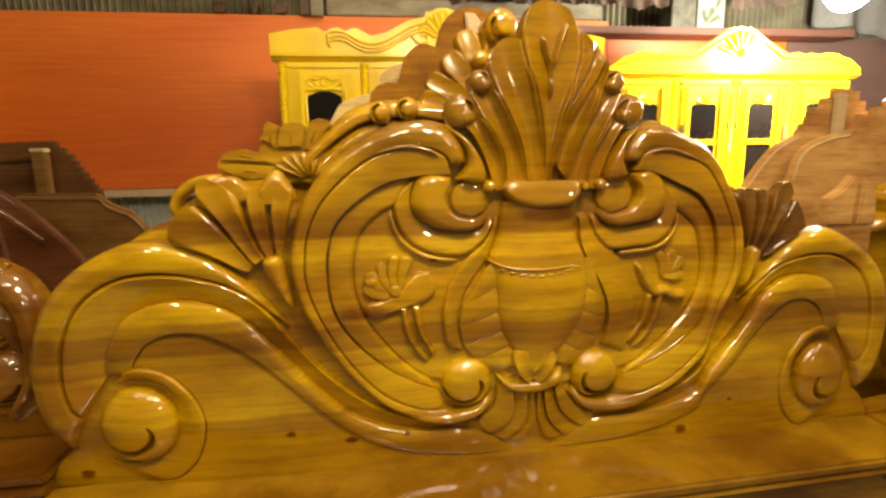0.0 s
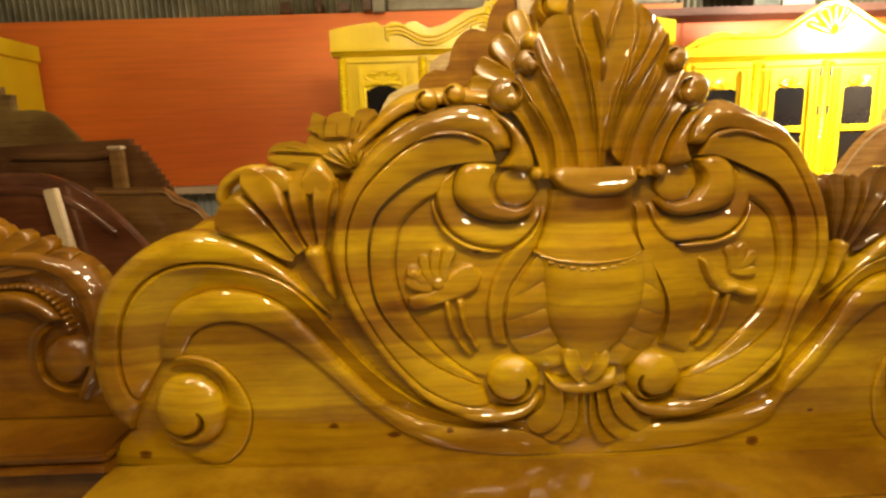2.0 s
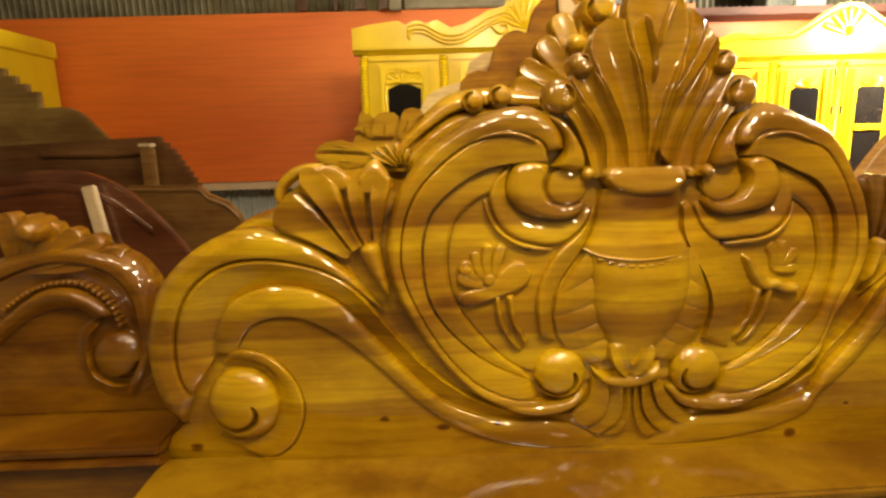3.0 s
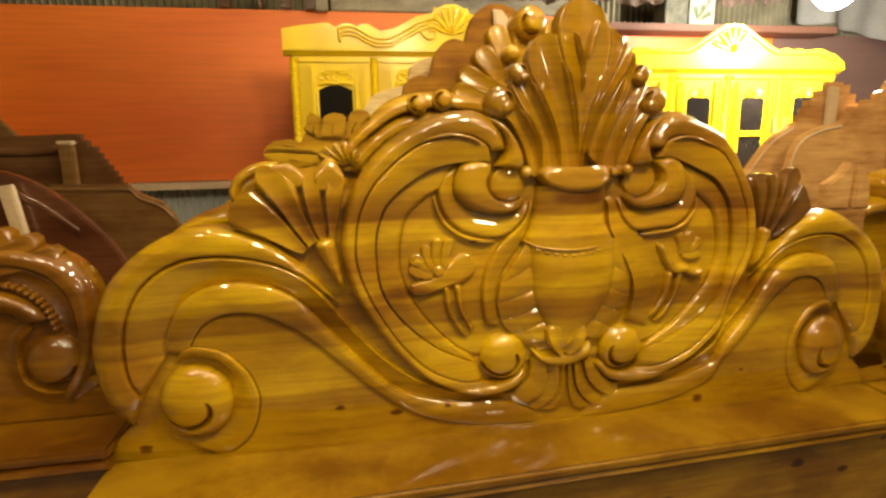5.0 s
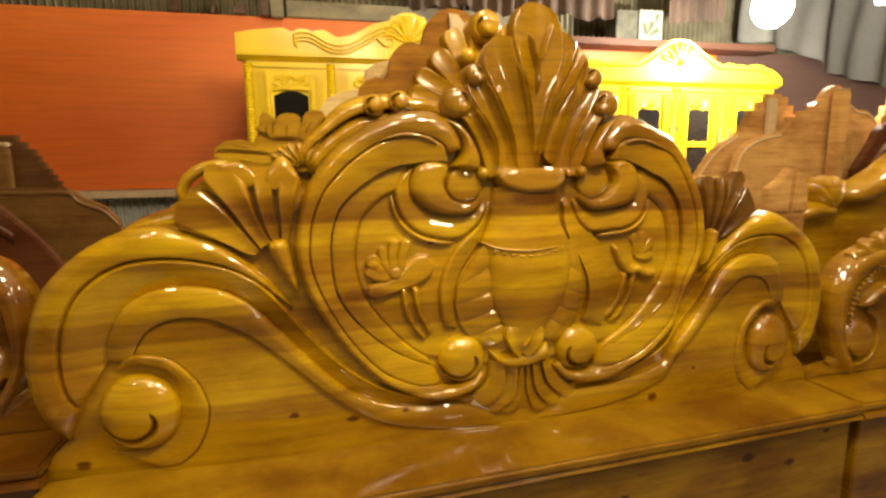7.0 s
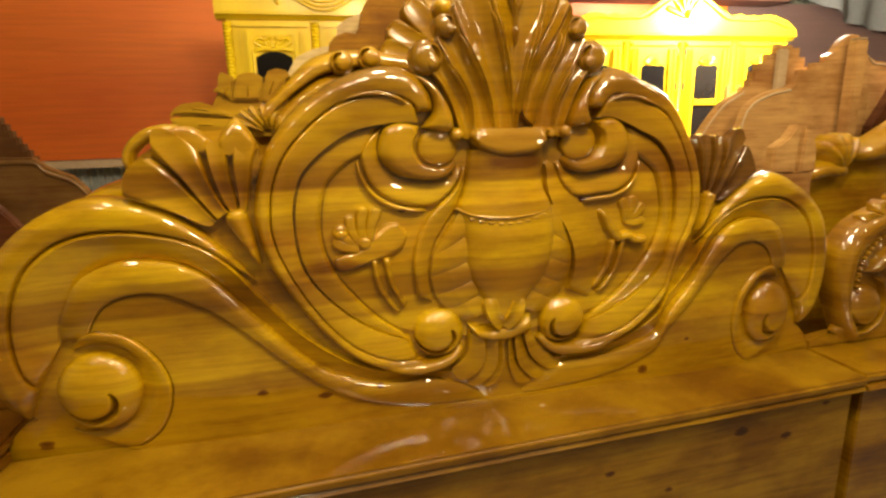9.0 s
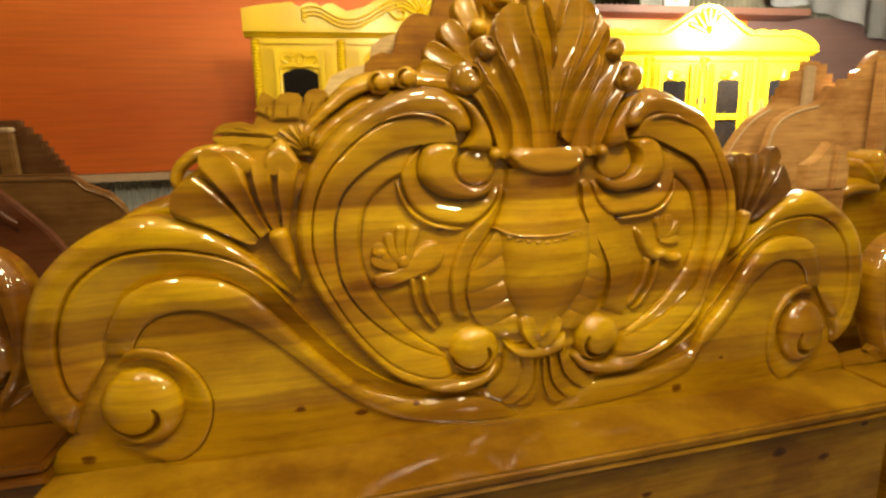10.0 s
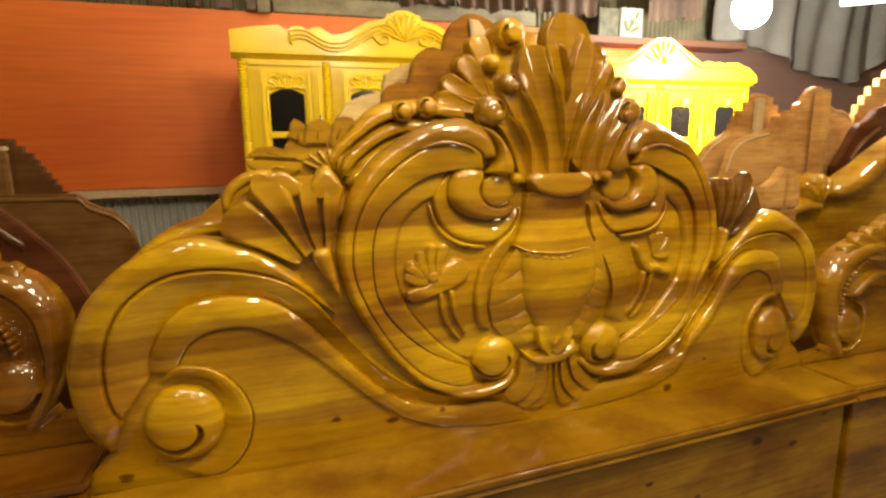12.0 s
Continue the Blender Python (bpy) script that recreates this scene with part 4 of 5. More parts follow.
both("fan_curl", dome(-0.129, 1.659, 0.030, 0.026, 0.004, slit=(62, -62, 0.62, 0.62, 0.10), segs=56, rings=24), WOOD, headboard)
both("fan_bead", dome(-0.121, 1.650, 0.013, 0.010, 0.022, segs=30, rings=12), WOOD, headboard)
both("fan_curl", dome(-0.096, 1.709, 0.021, 0.024, 0.008, slit=(80, -50, 0.62, 0.62, 0.12), segs=48, rings=20), WOOD, headboard)
both("fan_bead", dome(-0.090, 1.703, 0.010, 0.010, 0.023, segs=28, rings=10), WOOD, headboard)

# the carved board is bowed: its ends stand a little further back
for ob in headboard.children:
    for v in ob.data.vertices:
        v.co.y += 0.024 * min(max((abs(v.co.x) - 0.5) / 0.33, 0.0), 1.25) ** 1.3
    ob.data.update()

# ledge and front box under the carving
LEDGE = 0.988
tops = [(-0.90, 0.03), (0.805, 0.03), (0.805, -0.135), (-0.90, -0.195)]
slab_bm = bmesh.new()
low = [slab_bm.verts.new((x, y, LEDGE - 0.022)) for x, y in tops]
top = [slab_bm.verts.new((x, y, LEDGE)) for x, y in tops]
slab_bm.faces.new(low)
slab_bm.faces.new(top[::-1])
for k in range(4):
    slab_bm.faces.new((low[k], low[(k + 1) % 4], top[(k + 1) % 4], top[k]))
bmesh.ops.recalc_face_normals(slab_bm, faces=slab_bm.faces)
bmesh.ops.bevel(slab_bm, geom=list(slab_bm.edges), offset=0.006, segments=3, affect="EDGES")
part("ledge", slab_bm, WOOD_LOW, headboard, "glossy ledge with a rounded edge")
moulded("moulding", -0.89, 0.80, [(0.02, LEDGE - 0.023), (-0.012, LEDGE - 0.023), (-0.018, LEDGE - 0.030), (-0.012, LEDGE - 0.036), (-0.004, LEDGE - 0.041), (0.02, LEDGE - 0.045)], WOOD_LOW, headboard, taper=(-0.175, -0.118))
front_bm = bmesh.new()
for x, y in ((-0.885, -0.17), (0.79, -0.112)):
    for yy in (y, y + 0.03):
        for z in (0.12, LEDGE - 0.024):
            front_bm.verts.new((x, yy, z))
bmesh.ops.convex_hull(front_bm, input=list(front_bm.verts))
part("front_panel", front_bm, WOOD_LOW, headboard, "knotty front panel under the ledge")
for x, y in ((-0.86, -0.15), (0.765, -0.10)):
    box("foot", (x - 0.03, y, 0.0), (x + 0.03, 0.03, LEDGE - 0.024), WOOD_LOW, headboard)


# ---- the headboard right behind ----
def shift(made, dx=0.0, dy=0.0, dz=0.0):
    return [(v[0] + dx, v[1] + dy, v[2] + dz) for v in np.array(made[0], float)], made[1]


rear = thing("carved_headboard", "brown varnished carved headboard standing close behind another", "headboard", at=(0, 0.2, 0))
rear_line = [(-0.86, 0.0), (-0.86, 1.33), (-0.78, 1.40), (-0.70, 1.45), (-0.64, 1.50), (-0.58, 1.54), (-0.50, 1.58), (-0.41, 1.58), (-0.35, 1.62), (-0.28, 1.67), (-0.20, 1.685), (-0.12, 1.68), (-0.10, 1.76), (-0.06, 1.83), (0.0, 1.85), (0.06, 1.83), (0.11, 1.76), (0.14, 1.68), (0.3, 1.66), (0.42, 1.55), (0.55, 1.50), (0.7, 1.42), (0.80, 1.33), (0.80, 0.0)]
slab(rear_line, 0.0, 0.03, WOOD_SIDE, "panel", rear)
REAR_A = [(-0.45, 1.56), (-0.416, 1.599), (-0.377, 1.633), (-0.328, 1.675), (-0.279, 1.693), (-0.22, 1.697), (-0.11, 1.690)]
REAR_B = [(-0.425, 1.54), (-0.396, 1.578), (-0.36, 1.610), (-0.31, 1.643), (-0.26, 1.656), (-0.2, 1.660), (-0.11, 1.650)]
REAR_C = [(-0.40, 1.52), (-0.370, 1.558), (-0.33, 1.592), (-0.28, 1.618), (-0.23, 1.628), (-0.17, 1.628), (-0.10, 1.620)]
REAR_D = [(-0.37, 1.50), (-0.34, 1.535), (-0.30, 1.565), (-0.25, 1.59), (-0.21, 1.595), (-0.16, 1.596), (-0.10, 1.590)]
for line_a, line_b, h in ((REAR_A, REAR_B, 0.040), (REAR_B, REAR_C, 0.036), (REAR_C, REAR_D, 0.030)):
    mesh_part("arch_band", *band(line_a, line_b, h, RISE, n=80, m=17, ends=(0.1, 0.05)), WOOD_REAR, rear)
for x, z in ((-0.263, 1.668), (-0.209, 1.676)):
    mesh_part("bead", *dome(x, z, 0.024, 0.03, 0.035, slit=(100, 250, 0.6, 0.7, 0.10), segs=36, rings=14), WOOD_REAR, rear)
LEAF_UP = [
    [(-0.507, 1.619), (-0.498, 1.627), (-0.495, 1.645), (-0.488, 1.654), (-0.476, 1.648), (-0.466, 1.641), (-0.471, 1.623), (-0.475, 1.601)],
    [(-0.472, 1.601), (-0.467, 1.627), (-0.463, 1.641), (-0.456, 1.648), (-0.441, 1.652), (-0.423, 1.650), (-0.414, 1.642), (-0.417, 1.623), (-0.423, 1.601)],
    [(-0.419, 1.601), (-0.412, 1.627), (-0.410, 1.642), (-0.403, 1.654), (-0.387, 1.659), (-0.369, 1.655), (-0.363, 1.645), (-0.380, 1.630), (-0.394, 1.609), (-0.406, 1.587)],
]
LEAF_OUT = [
    [(-0.588, 1.574), (-0.580, 1.586), (-0.564, 1.596), (-0.534, 1.599), (-0.509, 1.591), (-0.486, 1.580), (-0.478, 1.570), (-0.523, 1.573), (-0.557, 1.576)],
    [(-0.588, 1.571), (-0.557, 1.572), (-0.523, 1.569), (-0.478, 1.565), (-0.479, 1.550), (-0.495, 1.540), (-0.525, 1.536), (-0.559, 1.546), (-0.584, 1.556)],
]
for k, lobe in enumerate(LEAF_UP):
    slab(lobe, -0.030 - 0.003 * (k == 1), 0.002, WOOD_LEAF, "leaf_lobe", rear, bevel=0.0035)
for lobe in LEAF_OUT:
    slab(lobe, -0.034, 0.002, WOOD_LEAF, "leaf_lobe", rear, bevel=0.004)
slab([(-0.578, 1.565), (-0.562, 1.588), (-0.512, 1.592), (-0.500, 1.614), (-0.490, 1.642), (-0.470, 1.634), (-0.448, 1.644), (-0.416, 1.632), (-0.392, 1.649), (-0.370, 1.640), (-0.370, 1.53), (-0.50, 1.53)], -0.022, 0.002, WOOD_LEAF, "leaf_body", rear, bevel=0.003)
for (x0, z0), (x1, z1) in (((-0.556, 1.587), (-0.508, 1.580)), ((-0.548, 1.556), (-0.505, 1.553)), ((-0.480, 1.632), (-0.484, 1.604)), ((-0.441, 1.634), (-0.444, 1.602)), ((-0.392, 1.640), (-0.406, 1.606))):
    mesh_part("leaf_rib", *along([(x0, z0, 0.002), (0.5 * (x0 + x1), 0.5 * (z0 + z1) + 0.002, 0.0035), (x1, z1, 0.002)], 0.037, SOFT, n=20, m=7, ends=(0.3, 0.3)), WOOD_LEAF, rear)
FOOT = (-0.408, 1.535)
SPRAY = [(-0.472, 1.560), (-0.463, 1.575), (-0.446, 1.583), (-0.427, 1.586), (-0.408, 1.583), (-0.392, 1.572), (-0.384, 1.556)]
for tip_a, tip_b in zip(SPRAY, SPRAY[1:]):
    near = [(FOOT[0] + 0.22 * (q[0] - FOOT[0]), FOOT[1] + 0.22 * (q[1] - FOOT[1])) for q in (tip_a, tip_b)]
    line_a, line_b = apart([near[0], tip_a], [near[1], tip_b], 0.07)
    mesh_part("leaf_spray", *fan_lobe(line_a, line_b, 0.007, 0.042, 24, 15, LEAF, (0.85, 0.95, 1.0, 1.0, 0.85)), WOOD_LEAF, rear)
for tip, w, b in (((-0.180, 1.700), 0.024, 0.1), ((-0.165, 1.740), 0.024, 0.1), ((-0.125, 1.788), 0.028, 0.05), ((-0.090, 1.835), 0.026, 0.0), ((-0.02, 1.865), 0.03, 0.0), ((0.05, 1.85), 0.026, 0.0), ((0.10, 1.81), 0.026, -0.05), ((0.14, 1.74), 0.026, -0.1)):
    mesh_part("fan_petal", *petal((-0.03 if tip[0] < 0 else 0.03, 1.68), tip, 0.016, w, 0.036, LEAF, b, m=19), WOOD_LEAF, rear)
mesh_part("bead", *dome(-0.018, 1.836, 0.034, 0.03, 0.045, slit=(150, 290, 0.55, 0.75, 0.10), segs=36, rings=14), WOOD_REAR, rear)
mesh_part("bead", *dome(-0.058, 1.772, 0.02, 0.03, 0.035, segs=28, rings=10), WOOD_REAR, rear)
mesh_part("scroll_band", *along([(-0.86, 1.30, 0.02), (-0.80, 1.37, 0.024), (-0.72, 1.425, 0.024), (-0.62, 1.445, 0.022), (-0.5, 1.42, 0.02)], 0.04, SOFT, ends=(0.1, 0.1)), WOOD, rear)


# ---- the headboards on either side ----
def side_headboard(at, sign, base_z, label, beads, mat):
    """A beaded scroll headboard; at: the ball of its scroll; sign: the side on which the scroll ends."""
    board = thing("carved_headboard", label, "headboard", at=at)
    f = (lambda made: made) if sign > 0 else (lambda made: ([(-v[0], v[1], v[2]) for v in np.array(made[0], float)], [tuple(reversed(q)) for q in made[1]]))
    low = base_z - at[2]
    edge = [(0.03, -0.10), (0.075, -0.04), (0.10, 0.02), (0.115, 0.088), (0.113, 0.143), (0.082, 0.198), (0.034, 0.227), (-0.02, 0.243), (-0.09, 0.243), (-0.16, 0.23), (-0.24, 0.20)]
    line = [(0.15, low), (0.15, -0.08), (0.06, -0.07)] + [tuple(p) for p in curve(edge, 30)[6:]] + [(-0.4, 0.26), (-0.55, 0.33), (-0.75, 0.36), (-0.75, low)]
    slab([(sign * x, z) for x, z in line], 0.0, 0.035, mat, "panel", board)
    groove = [(0.02, -0.085), (0.064, -0.011), (0.075, 0.039), (0.072, 0.089), (0.062, 0.139), (0.027, 0.182), (-0.028, 0.202), (-0.097, 0.204), (-0.17, 0.183), (-0.24, 0.15)]
    step = [(0.055, 0.0), (0.045, 0.05), (0.022, 0.085), (-0.006, 0.122), (-0.059, 0.150), (-0.118, 0.147), (-0.184, 0.105), (-0.24, 0.06)]
    inner = [(-0.03, 0.075), (-0.05, 0.096), (-0.079, 0.104), (-0.139, 0.094), (-0.192, 0.061), (-0.24, 0.02)]
    mesh_part("scroll_band", *f(band(edge, groove, 0.034, RISE, n=90, m=19, ends=(0.08, 0.05))), mat, board)
    mesh_part("scroll_cove", *f(band(groove[2:], step, 0.03, COVE, n=80, m=15, ends=(0.05, 0.02))), mat, board)
    mesh_part("scroll_roll", *f(band(step[2:], inner, 0.032, LEAN, n=70, m=19, ends=(0.08, 0.02))), mat, board)
    path = curve(beads, 24)
    for x, z in path:
        mesh_part("bead", *f(dome(x, z, 0.0065, 0.012, 0.012, segs=12, rings=5)), mat, board)
    mesh_part("volute_ring", *f(along([(-0.02, 0.078, 0.008), (-0.052, 0.045, 0.016), (-0.062, 0.0, 0.018), (-0.052, -0.048, 0.018), (-0.01, -0.078, 0.017), (0.035, -0.078, 0.014), (0.08, -0.055, 0.008)], 0.026, COVE, n=70, ends=(0.1, 0.2))), mat, board)
    mesh_part("volute_ball", *f(dome(0.020, 0, 0.056, 0.034, 0.004, full=2.3, slit=(-20, -110, 0.74, 0.90, 0.08), segs=56, rings=26)), mat, board)
    for tip, w in (((0.058, 0.225), 0.016), ((0.022, 0.252), 0.018), ((-0.022, 0.268), 0.020), ((-0.066, 0.284), 0.022), ((-0.11, 0.305), 0.024), ((-0.17, 0.31), 0.028)):
        mesh_part("leaf_lobe", *f(petal((-0.16, 0.20), tip, 0.016, w, 0.030, LEAF, -0.12, m=25)), mat, board)
    mesh_part("bead", *f(dome(-0.10, 0.275, 0.026, 0.05, 0.02, segs=28, rings=10)), mat, board)
    x0, x1 = sorted((sign * 0.15, -sign * 0.75))
    box("ledge", (x0, -0.15, low - 0.022), (x1, 0.03, low), mat, board, bevel=0.006)
    moulded("moulding", x0, x1, [(-0.12, low - 0.023), (-0.156, low - 0.023), (-0.162, low - 0.032), (-0.15, low - 0.040), (-0.12, low - 0.048)], mat, board)
    box("front_panel", (x0 + 0.01, -0.14, 0.12 - at[2]), (x1 - 0.01, -0.11, low - 0.024), mat, board, bevel=0.003)
    for x in (x0 + 0.05, x1 - 0.05):
        box("foot", (x - 0.03, -0.12, -at[2]), (x + 0.03, 0.03, low - 0.024), WOOD_LOW, board)
    return board


side_headboard((-1.04, 0.15, 1.165), 1, 1.03, "brown varnished carved headboard with a beaded scroll and ledge", [(0.03, 0.068), (0.018, 0.112), (-0.013, 0.146), (-0.045, 0.162), (-0.104, 0.160), (-0.154, 0.140), (-0.20, 0.11)], WOOD_DEEP)
side_headboard((0.963, 0.03, 1.084), -1, 0.985, "golden brown carved headboard with a beaded scroll and ledge", [(0.046, 0.0), (0.048, 0.05), (0.043, 0.10), (0.024, 0.144), (-0.01, 0.176), (-0.067, 0.196), (-0.13, 0.19)], WOOD_SIDE)


# ---- wardrobes ----
SHELL_CROWN = ([0, 0.04, 0.085, 0.1, 0.11, 0.214, 0.336, 0.43, 0.50, 0.54, 0.57, 0.60, 0.63, 0.66, 0.69, 0.73, 0.88, 1.0], [1.0, 0.985, 0.9, 0.93, 0.81, 0.72, 0.48, 0.40, 0.55, 0.54, 0.48, 0.54, 0.555, 0.53, 0.46, 0.56, 0.5, 0.42])
LOBE_CROWN = ([0, 0.04, 0.07, 0.15, 0.31, 0.41, 0.45, 0.486, 0.53, 0.56, 0.60, 0.644, 0.68, 0.747, 0.80, 0.83, 0.9, 0.955, 1.0], [1.0, 0.97, 0.98, 0.84, 0.53, 0.39, 0.45, 0.45, 0.40, 0.43, 0.44, 0.385, 0.43, 0.45, 0.43, 0.38, 0.33, 0.22, 0.12])


def crown_line(x0, x1, z0, peak, lobes=False):
    """The wavy top edge of a wardrobe's crown, from its left end to its right end."""
    c, half = (x0 + x1) / 2, (x1 - x0) / 2
    shape = LOBE_CROWN if lobes else SHELL_CROWN
    return [(c + half * u, z0 + peak * float(np.interp(abs(u), *shape))) for u in np.linspace(-1, 1, 141)]


def wardrobe(x0, x1, y, doors, label, peak=0.19, lobes=False, corn=1.955, arch=False, depth=0.5):
    w = thing("wardrobe", label, "wardrobe", "yellow wardrobes along the wall", at=(0, y, 0))
    box("body", (x0 + 0.02, 0.0, 0.08), (x1 - 0.02, depth, corn - 0.01), YELLOW, w)
    for x in (x0 + 0.05, x1 - 0.11):
        box("foot", (x, 0.02, 0.0), (x + 0.06, 0.08, 0.08), YELLOW, w)
    moulded("cornice", x0 - 0.012, x1 + 0.012, [(0.03, corn - 0.020), (-0.008, corn - 0.020), (-0.014, corn - 0.014), (-0.022, corn - 0.010), (-0.0325, corn - 0.005), (-0.0325, corn), (0.03, corn)], YELLOW, w)
    crown = slab([(x0 - 0.012, corn)] + crown_line(x0 - 0.012, x1 + 0.012, corn, peak, lobes) + [(x1 + 0.012, corn)], -0.03, 0.0, YELLOW, "crown", w, "wavy carved crown", 0.003)
    c, half = (x0 + x1) / 2, (x1 - x0) / 2
    for sign in (-1, 1):
        wave = [(c + sign * half * u, corn + 0.18 * v) for u, v in ((0.67, 0.33), (0.69, 0.42), (0.634, 0.47), (0.583, 0.44), (0.52, 0.31), (0.457, 0.23), (0.365, 0.26), (0.27, 0.44), (0.188, 0.60), (0.107, 0.66), (0.06, 0.55))]
        if lobes:
            wave = [(c + sign * half * u, corn + peak * (float(np.interp(u, *LOBE_CROWN)) - 0.12)) for u in (0.92, 0.75, 0.6, 0.45, 0.35, 0.2, 0.08)]
        for drop in ((0.0,) if lobes else (0.0, 0.016, 0.030)):
            mesh_part("crown_scroll", *shift(along([(x, z - drop, 0.0045) for x, z in wave], 0.012, SOFT, n=60, m=7, deep=0.004), 0, -0.03), YELLOW, crown)
        if not lobes:
            mesh_part("crown_scroll", *shift(along([(c + sign * half * u, corn + 0.18 * v, 0.005) for u, v in ((0.20, 0.42), (0.15, 0.25), (0.10, 0.30), (0.11, 0.42), (0.14, 0.40))], 0.014, SOFT, n=30, m=7, deep=0.004), 0, -0.03), YELLOW, crown)
    for k in range(-3, 4):
        mesh_part("crown_petal", *shift(petal((c, corn + 0.35 * peak), (c + 0.012 * peak / 0.19 * k * 3, corn + peak * (0.95 - 0.04 * k * k)), 0.006, 0.014, 0.016, FLUTE, n=12), 0, -0.03), YELLOW, crown)
    pitch = (x1 - x0 - 0.05) / doors
    for k in range(doors + 1):
        x = x0 + 0.025 + pitch * k
        rows = []
        for j in range(int((corn - 0.022 - 0.12) / 0.006)):
            z = 0.12 + 0.006 * j
            ribbed = z > corn - 0.34 or z < 0.5
            rows.append((z, 0.012 + (0.004 * (j % 2) if ribbed else 0.003)))
        verts = [(x + w_ * 1.15 * math.cos(an), 0.001 - w_ * math.sin(an), z) for z, w_ in rows for an in np.linspace(0, math.pi, 7)]
        mesh_part("column", verts, sheet((len(rows), 7)), YELLOW, w, "ribbed half column", 30)
    for k in range(doors):
        a, b = x0 + 0.025 + pitch * k + 0.02, x0 + 0.025 + pitch * (k + 1) - 0.02
        top = corn - 0.028
        door = box("door", (a, -0.008, 0.14), (b, -0.001, top), YELLOW, w, bevel=0.002)
        for q in (a + 0.012, b - 0.046):
            for j in range(4):
                box("flute", (q + j * 0.009, -0.015, 0.9), (q + j * 0.009 + 0.0055, -0.007, top - 0.03), YELLOW, door, bevel=0.0015)
        m, g = (a + b) / 2, (b - a) * (0.25 if arch else 0.24)
        glass_top = top - (0.110 if arch else 0.127)
        box("door_rail", (a + 0.004, -0.018, top - 0.02), (b - 0.004, -0.006, top - 0.004), YELLOW, door, bevel=0.003)
        gl = [(m - g, 0.55), (m + g, 0.55), (m + g, glass_top)] + [(m + g - 2 * g * j / 12, glass_top + (0.006 if arch else 0.022) * math.sin(math.pi * j / 12) + (0.008 * abs(math.sin(3 * math.pi * j / 12)) if arch else 0.0)) for j in range(1, 12)] + [(m - g, glass_top)]
        slab(gl, -0.0105, -0.0085, GLASS_DARK, "pane", door, "dark glass pane", 0)
        for z in (glass_top - 0.155, glass_top - 0.45):
            box("glazing_bar", (m - g - 0.004, -0.018, z - 0.012), (m + g + 0.004, -0.007, z + 0.012), YELLOW, door, bevel=0.002)
        if arch:
            for j in range(-3, 4):
                an = math.radians(22 * j)
                mesh_part("door_shell", *shift(petal((m, glass_top + 0.012), (m + 0.050 * math.sin(an), glass_top + 0.013 + 0.046 * math.cos(an)), 0.005, 0.011, 0.014, FLUTE, n=10, m=7), 0, -0.008), YELLOW, door)
        else:
            for j in range(-2, 3):
                mesh_part("door_leaf", *shift(petal((m + 0.012 * j, glass_top + 0.03), (m + 0.034 * j, glass_top + 0.062 + 0.01 * (j % 2)), 0.006, 0.014, 0.012, FLUTE, n=10, m=7), 0, -0.008), YELLOW, door)
            mesh_part("door_leaf", *shift(along([(m - g, glass_top + 0.022, 0.006), (m - g * 0.5, glass_top + 0.03, 0.009), (m, glass_top + 0.026, 0.007), (m + g * 0.5, glass_top + 0.03, 0.009), (m + g, glass_top + 0.022, 0.006)], 0.012, SOFT, n=24, m=7), 0, -0.008), YELLOW, door)
        if not arch:
            for s_ in (-1, 1):
                mesh_part("door_leaf", *shift(along([(m + s_ * 0.008, glass_top + 0.075, 0.003), (m + s_ * 0.03, glass_top + 0.062, 0.006), (m + s_ * 0.05, glass_top + 0.07, 0.006), (m + s_ * 0.066, glass_top + 0.055, 0.003)], 0.011, SOFT, n=24, m=7), 0, -0.008), YELLOW, door)
                mesh_part("door_leaf", *shift(along([(m + s_ * (g + 0.006), glass_top - 0.1, 0.004), (m + s_ * (g + 0.006), glass_top + 0.02, 0.004), (m + s_ * g * 0.6, glass_top + 0.03, 0.005), (m, glass_top + 0.038, 0.004)], 0.010, SOFT, n=30, m=7), 0, -0.008), YELLOW, door)
        for q in (m - g - 0.030, m + g + 0.012):
            box("stile_strip", (q, -0.019, 0.5), (q + 0.018, -0.007, top - 0.034), YELLOW, door, bevel=0.004)
        if not arch:
            for j in range(-3, 4):
                for row in range(2):
                    x, z = m + 0.0165 * (j + 0.5 * row), glass_top + 0.052 + 0.020 * row
                    if abs(x - m) < g:
                        mesh_part("door_leaf", *shift(petal((x, z - 0.010), (x + 0.006 * np.sign(j), z + 0.012), 0.004, 0.008, 0.010, FLUTE, 0.2 * np.sign(j), n=8, m=7), 0, -0.008), YELLOW, door)
        for z in (top - 0.06, glass_top - 0.10, glass_top - 0.40) if arch else ():
            box("hinge", ((a if k % 2 == 0 else b) - 0.003, -0.014, z), ((a if k % 2 == 0 else b) + 0.003, -0.006, z + 0.035), BLACK, door, "small dark hinge", bevel=0.001)
        hx = b - 0.014 if k % 2 == 0 else a + 0.014
        mesh_part("handle", *shift(along([(hx, glass_top - 0.16, 0.004), (hx, glass_top - 0.12, 0.006), (hx, glass_top - 0.08, 0.004)], 0.018, ROUND, n=12, m=7), 0, -0.016), METAL, door, "small metal handle")
    return w


wardrobe(-0.63, 0.69, 1.3, 4, "yellow lacquered wooden wardrobe with carved crown and glazed doors", 0.18)
wardrobe(0.74, 1.90, 1.3, 4, "bright yellow wooden wardrobe with scalloped carved crown", 0.19, True, 1.895, True)
far = wardrobe(-3.5, -2.146, 1.35, 4, "plain-sided yellow wardrobe standing against the red sheet", 0.10, False, 2.109)
box("side_cornice", (-2.172, 0.036, 2.036), (-2.150, 0.5, 2.112), YELLOW, far)


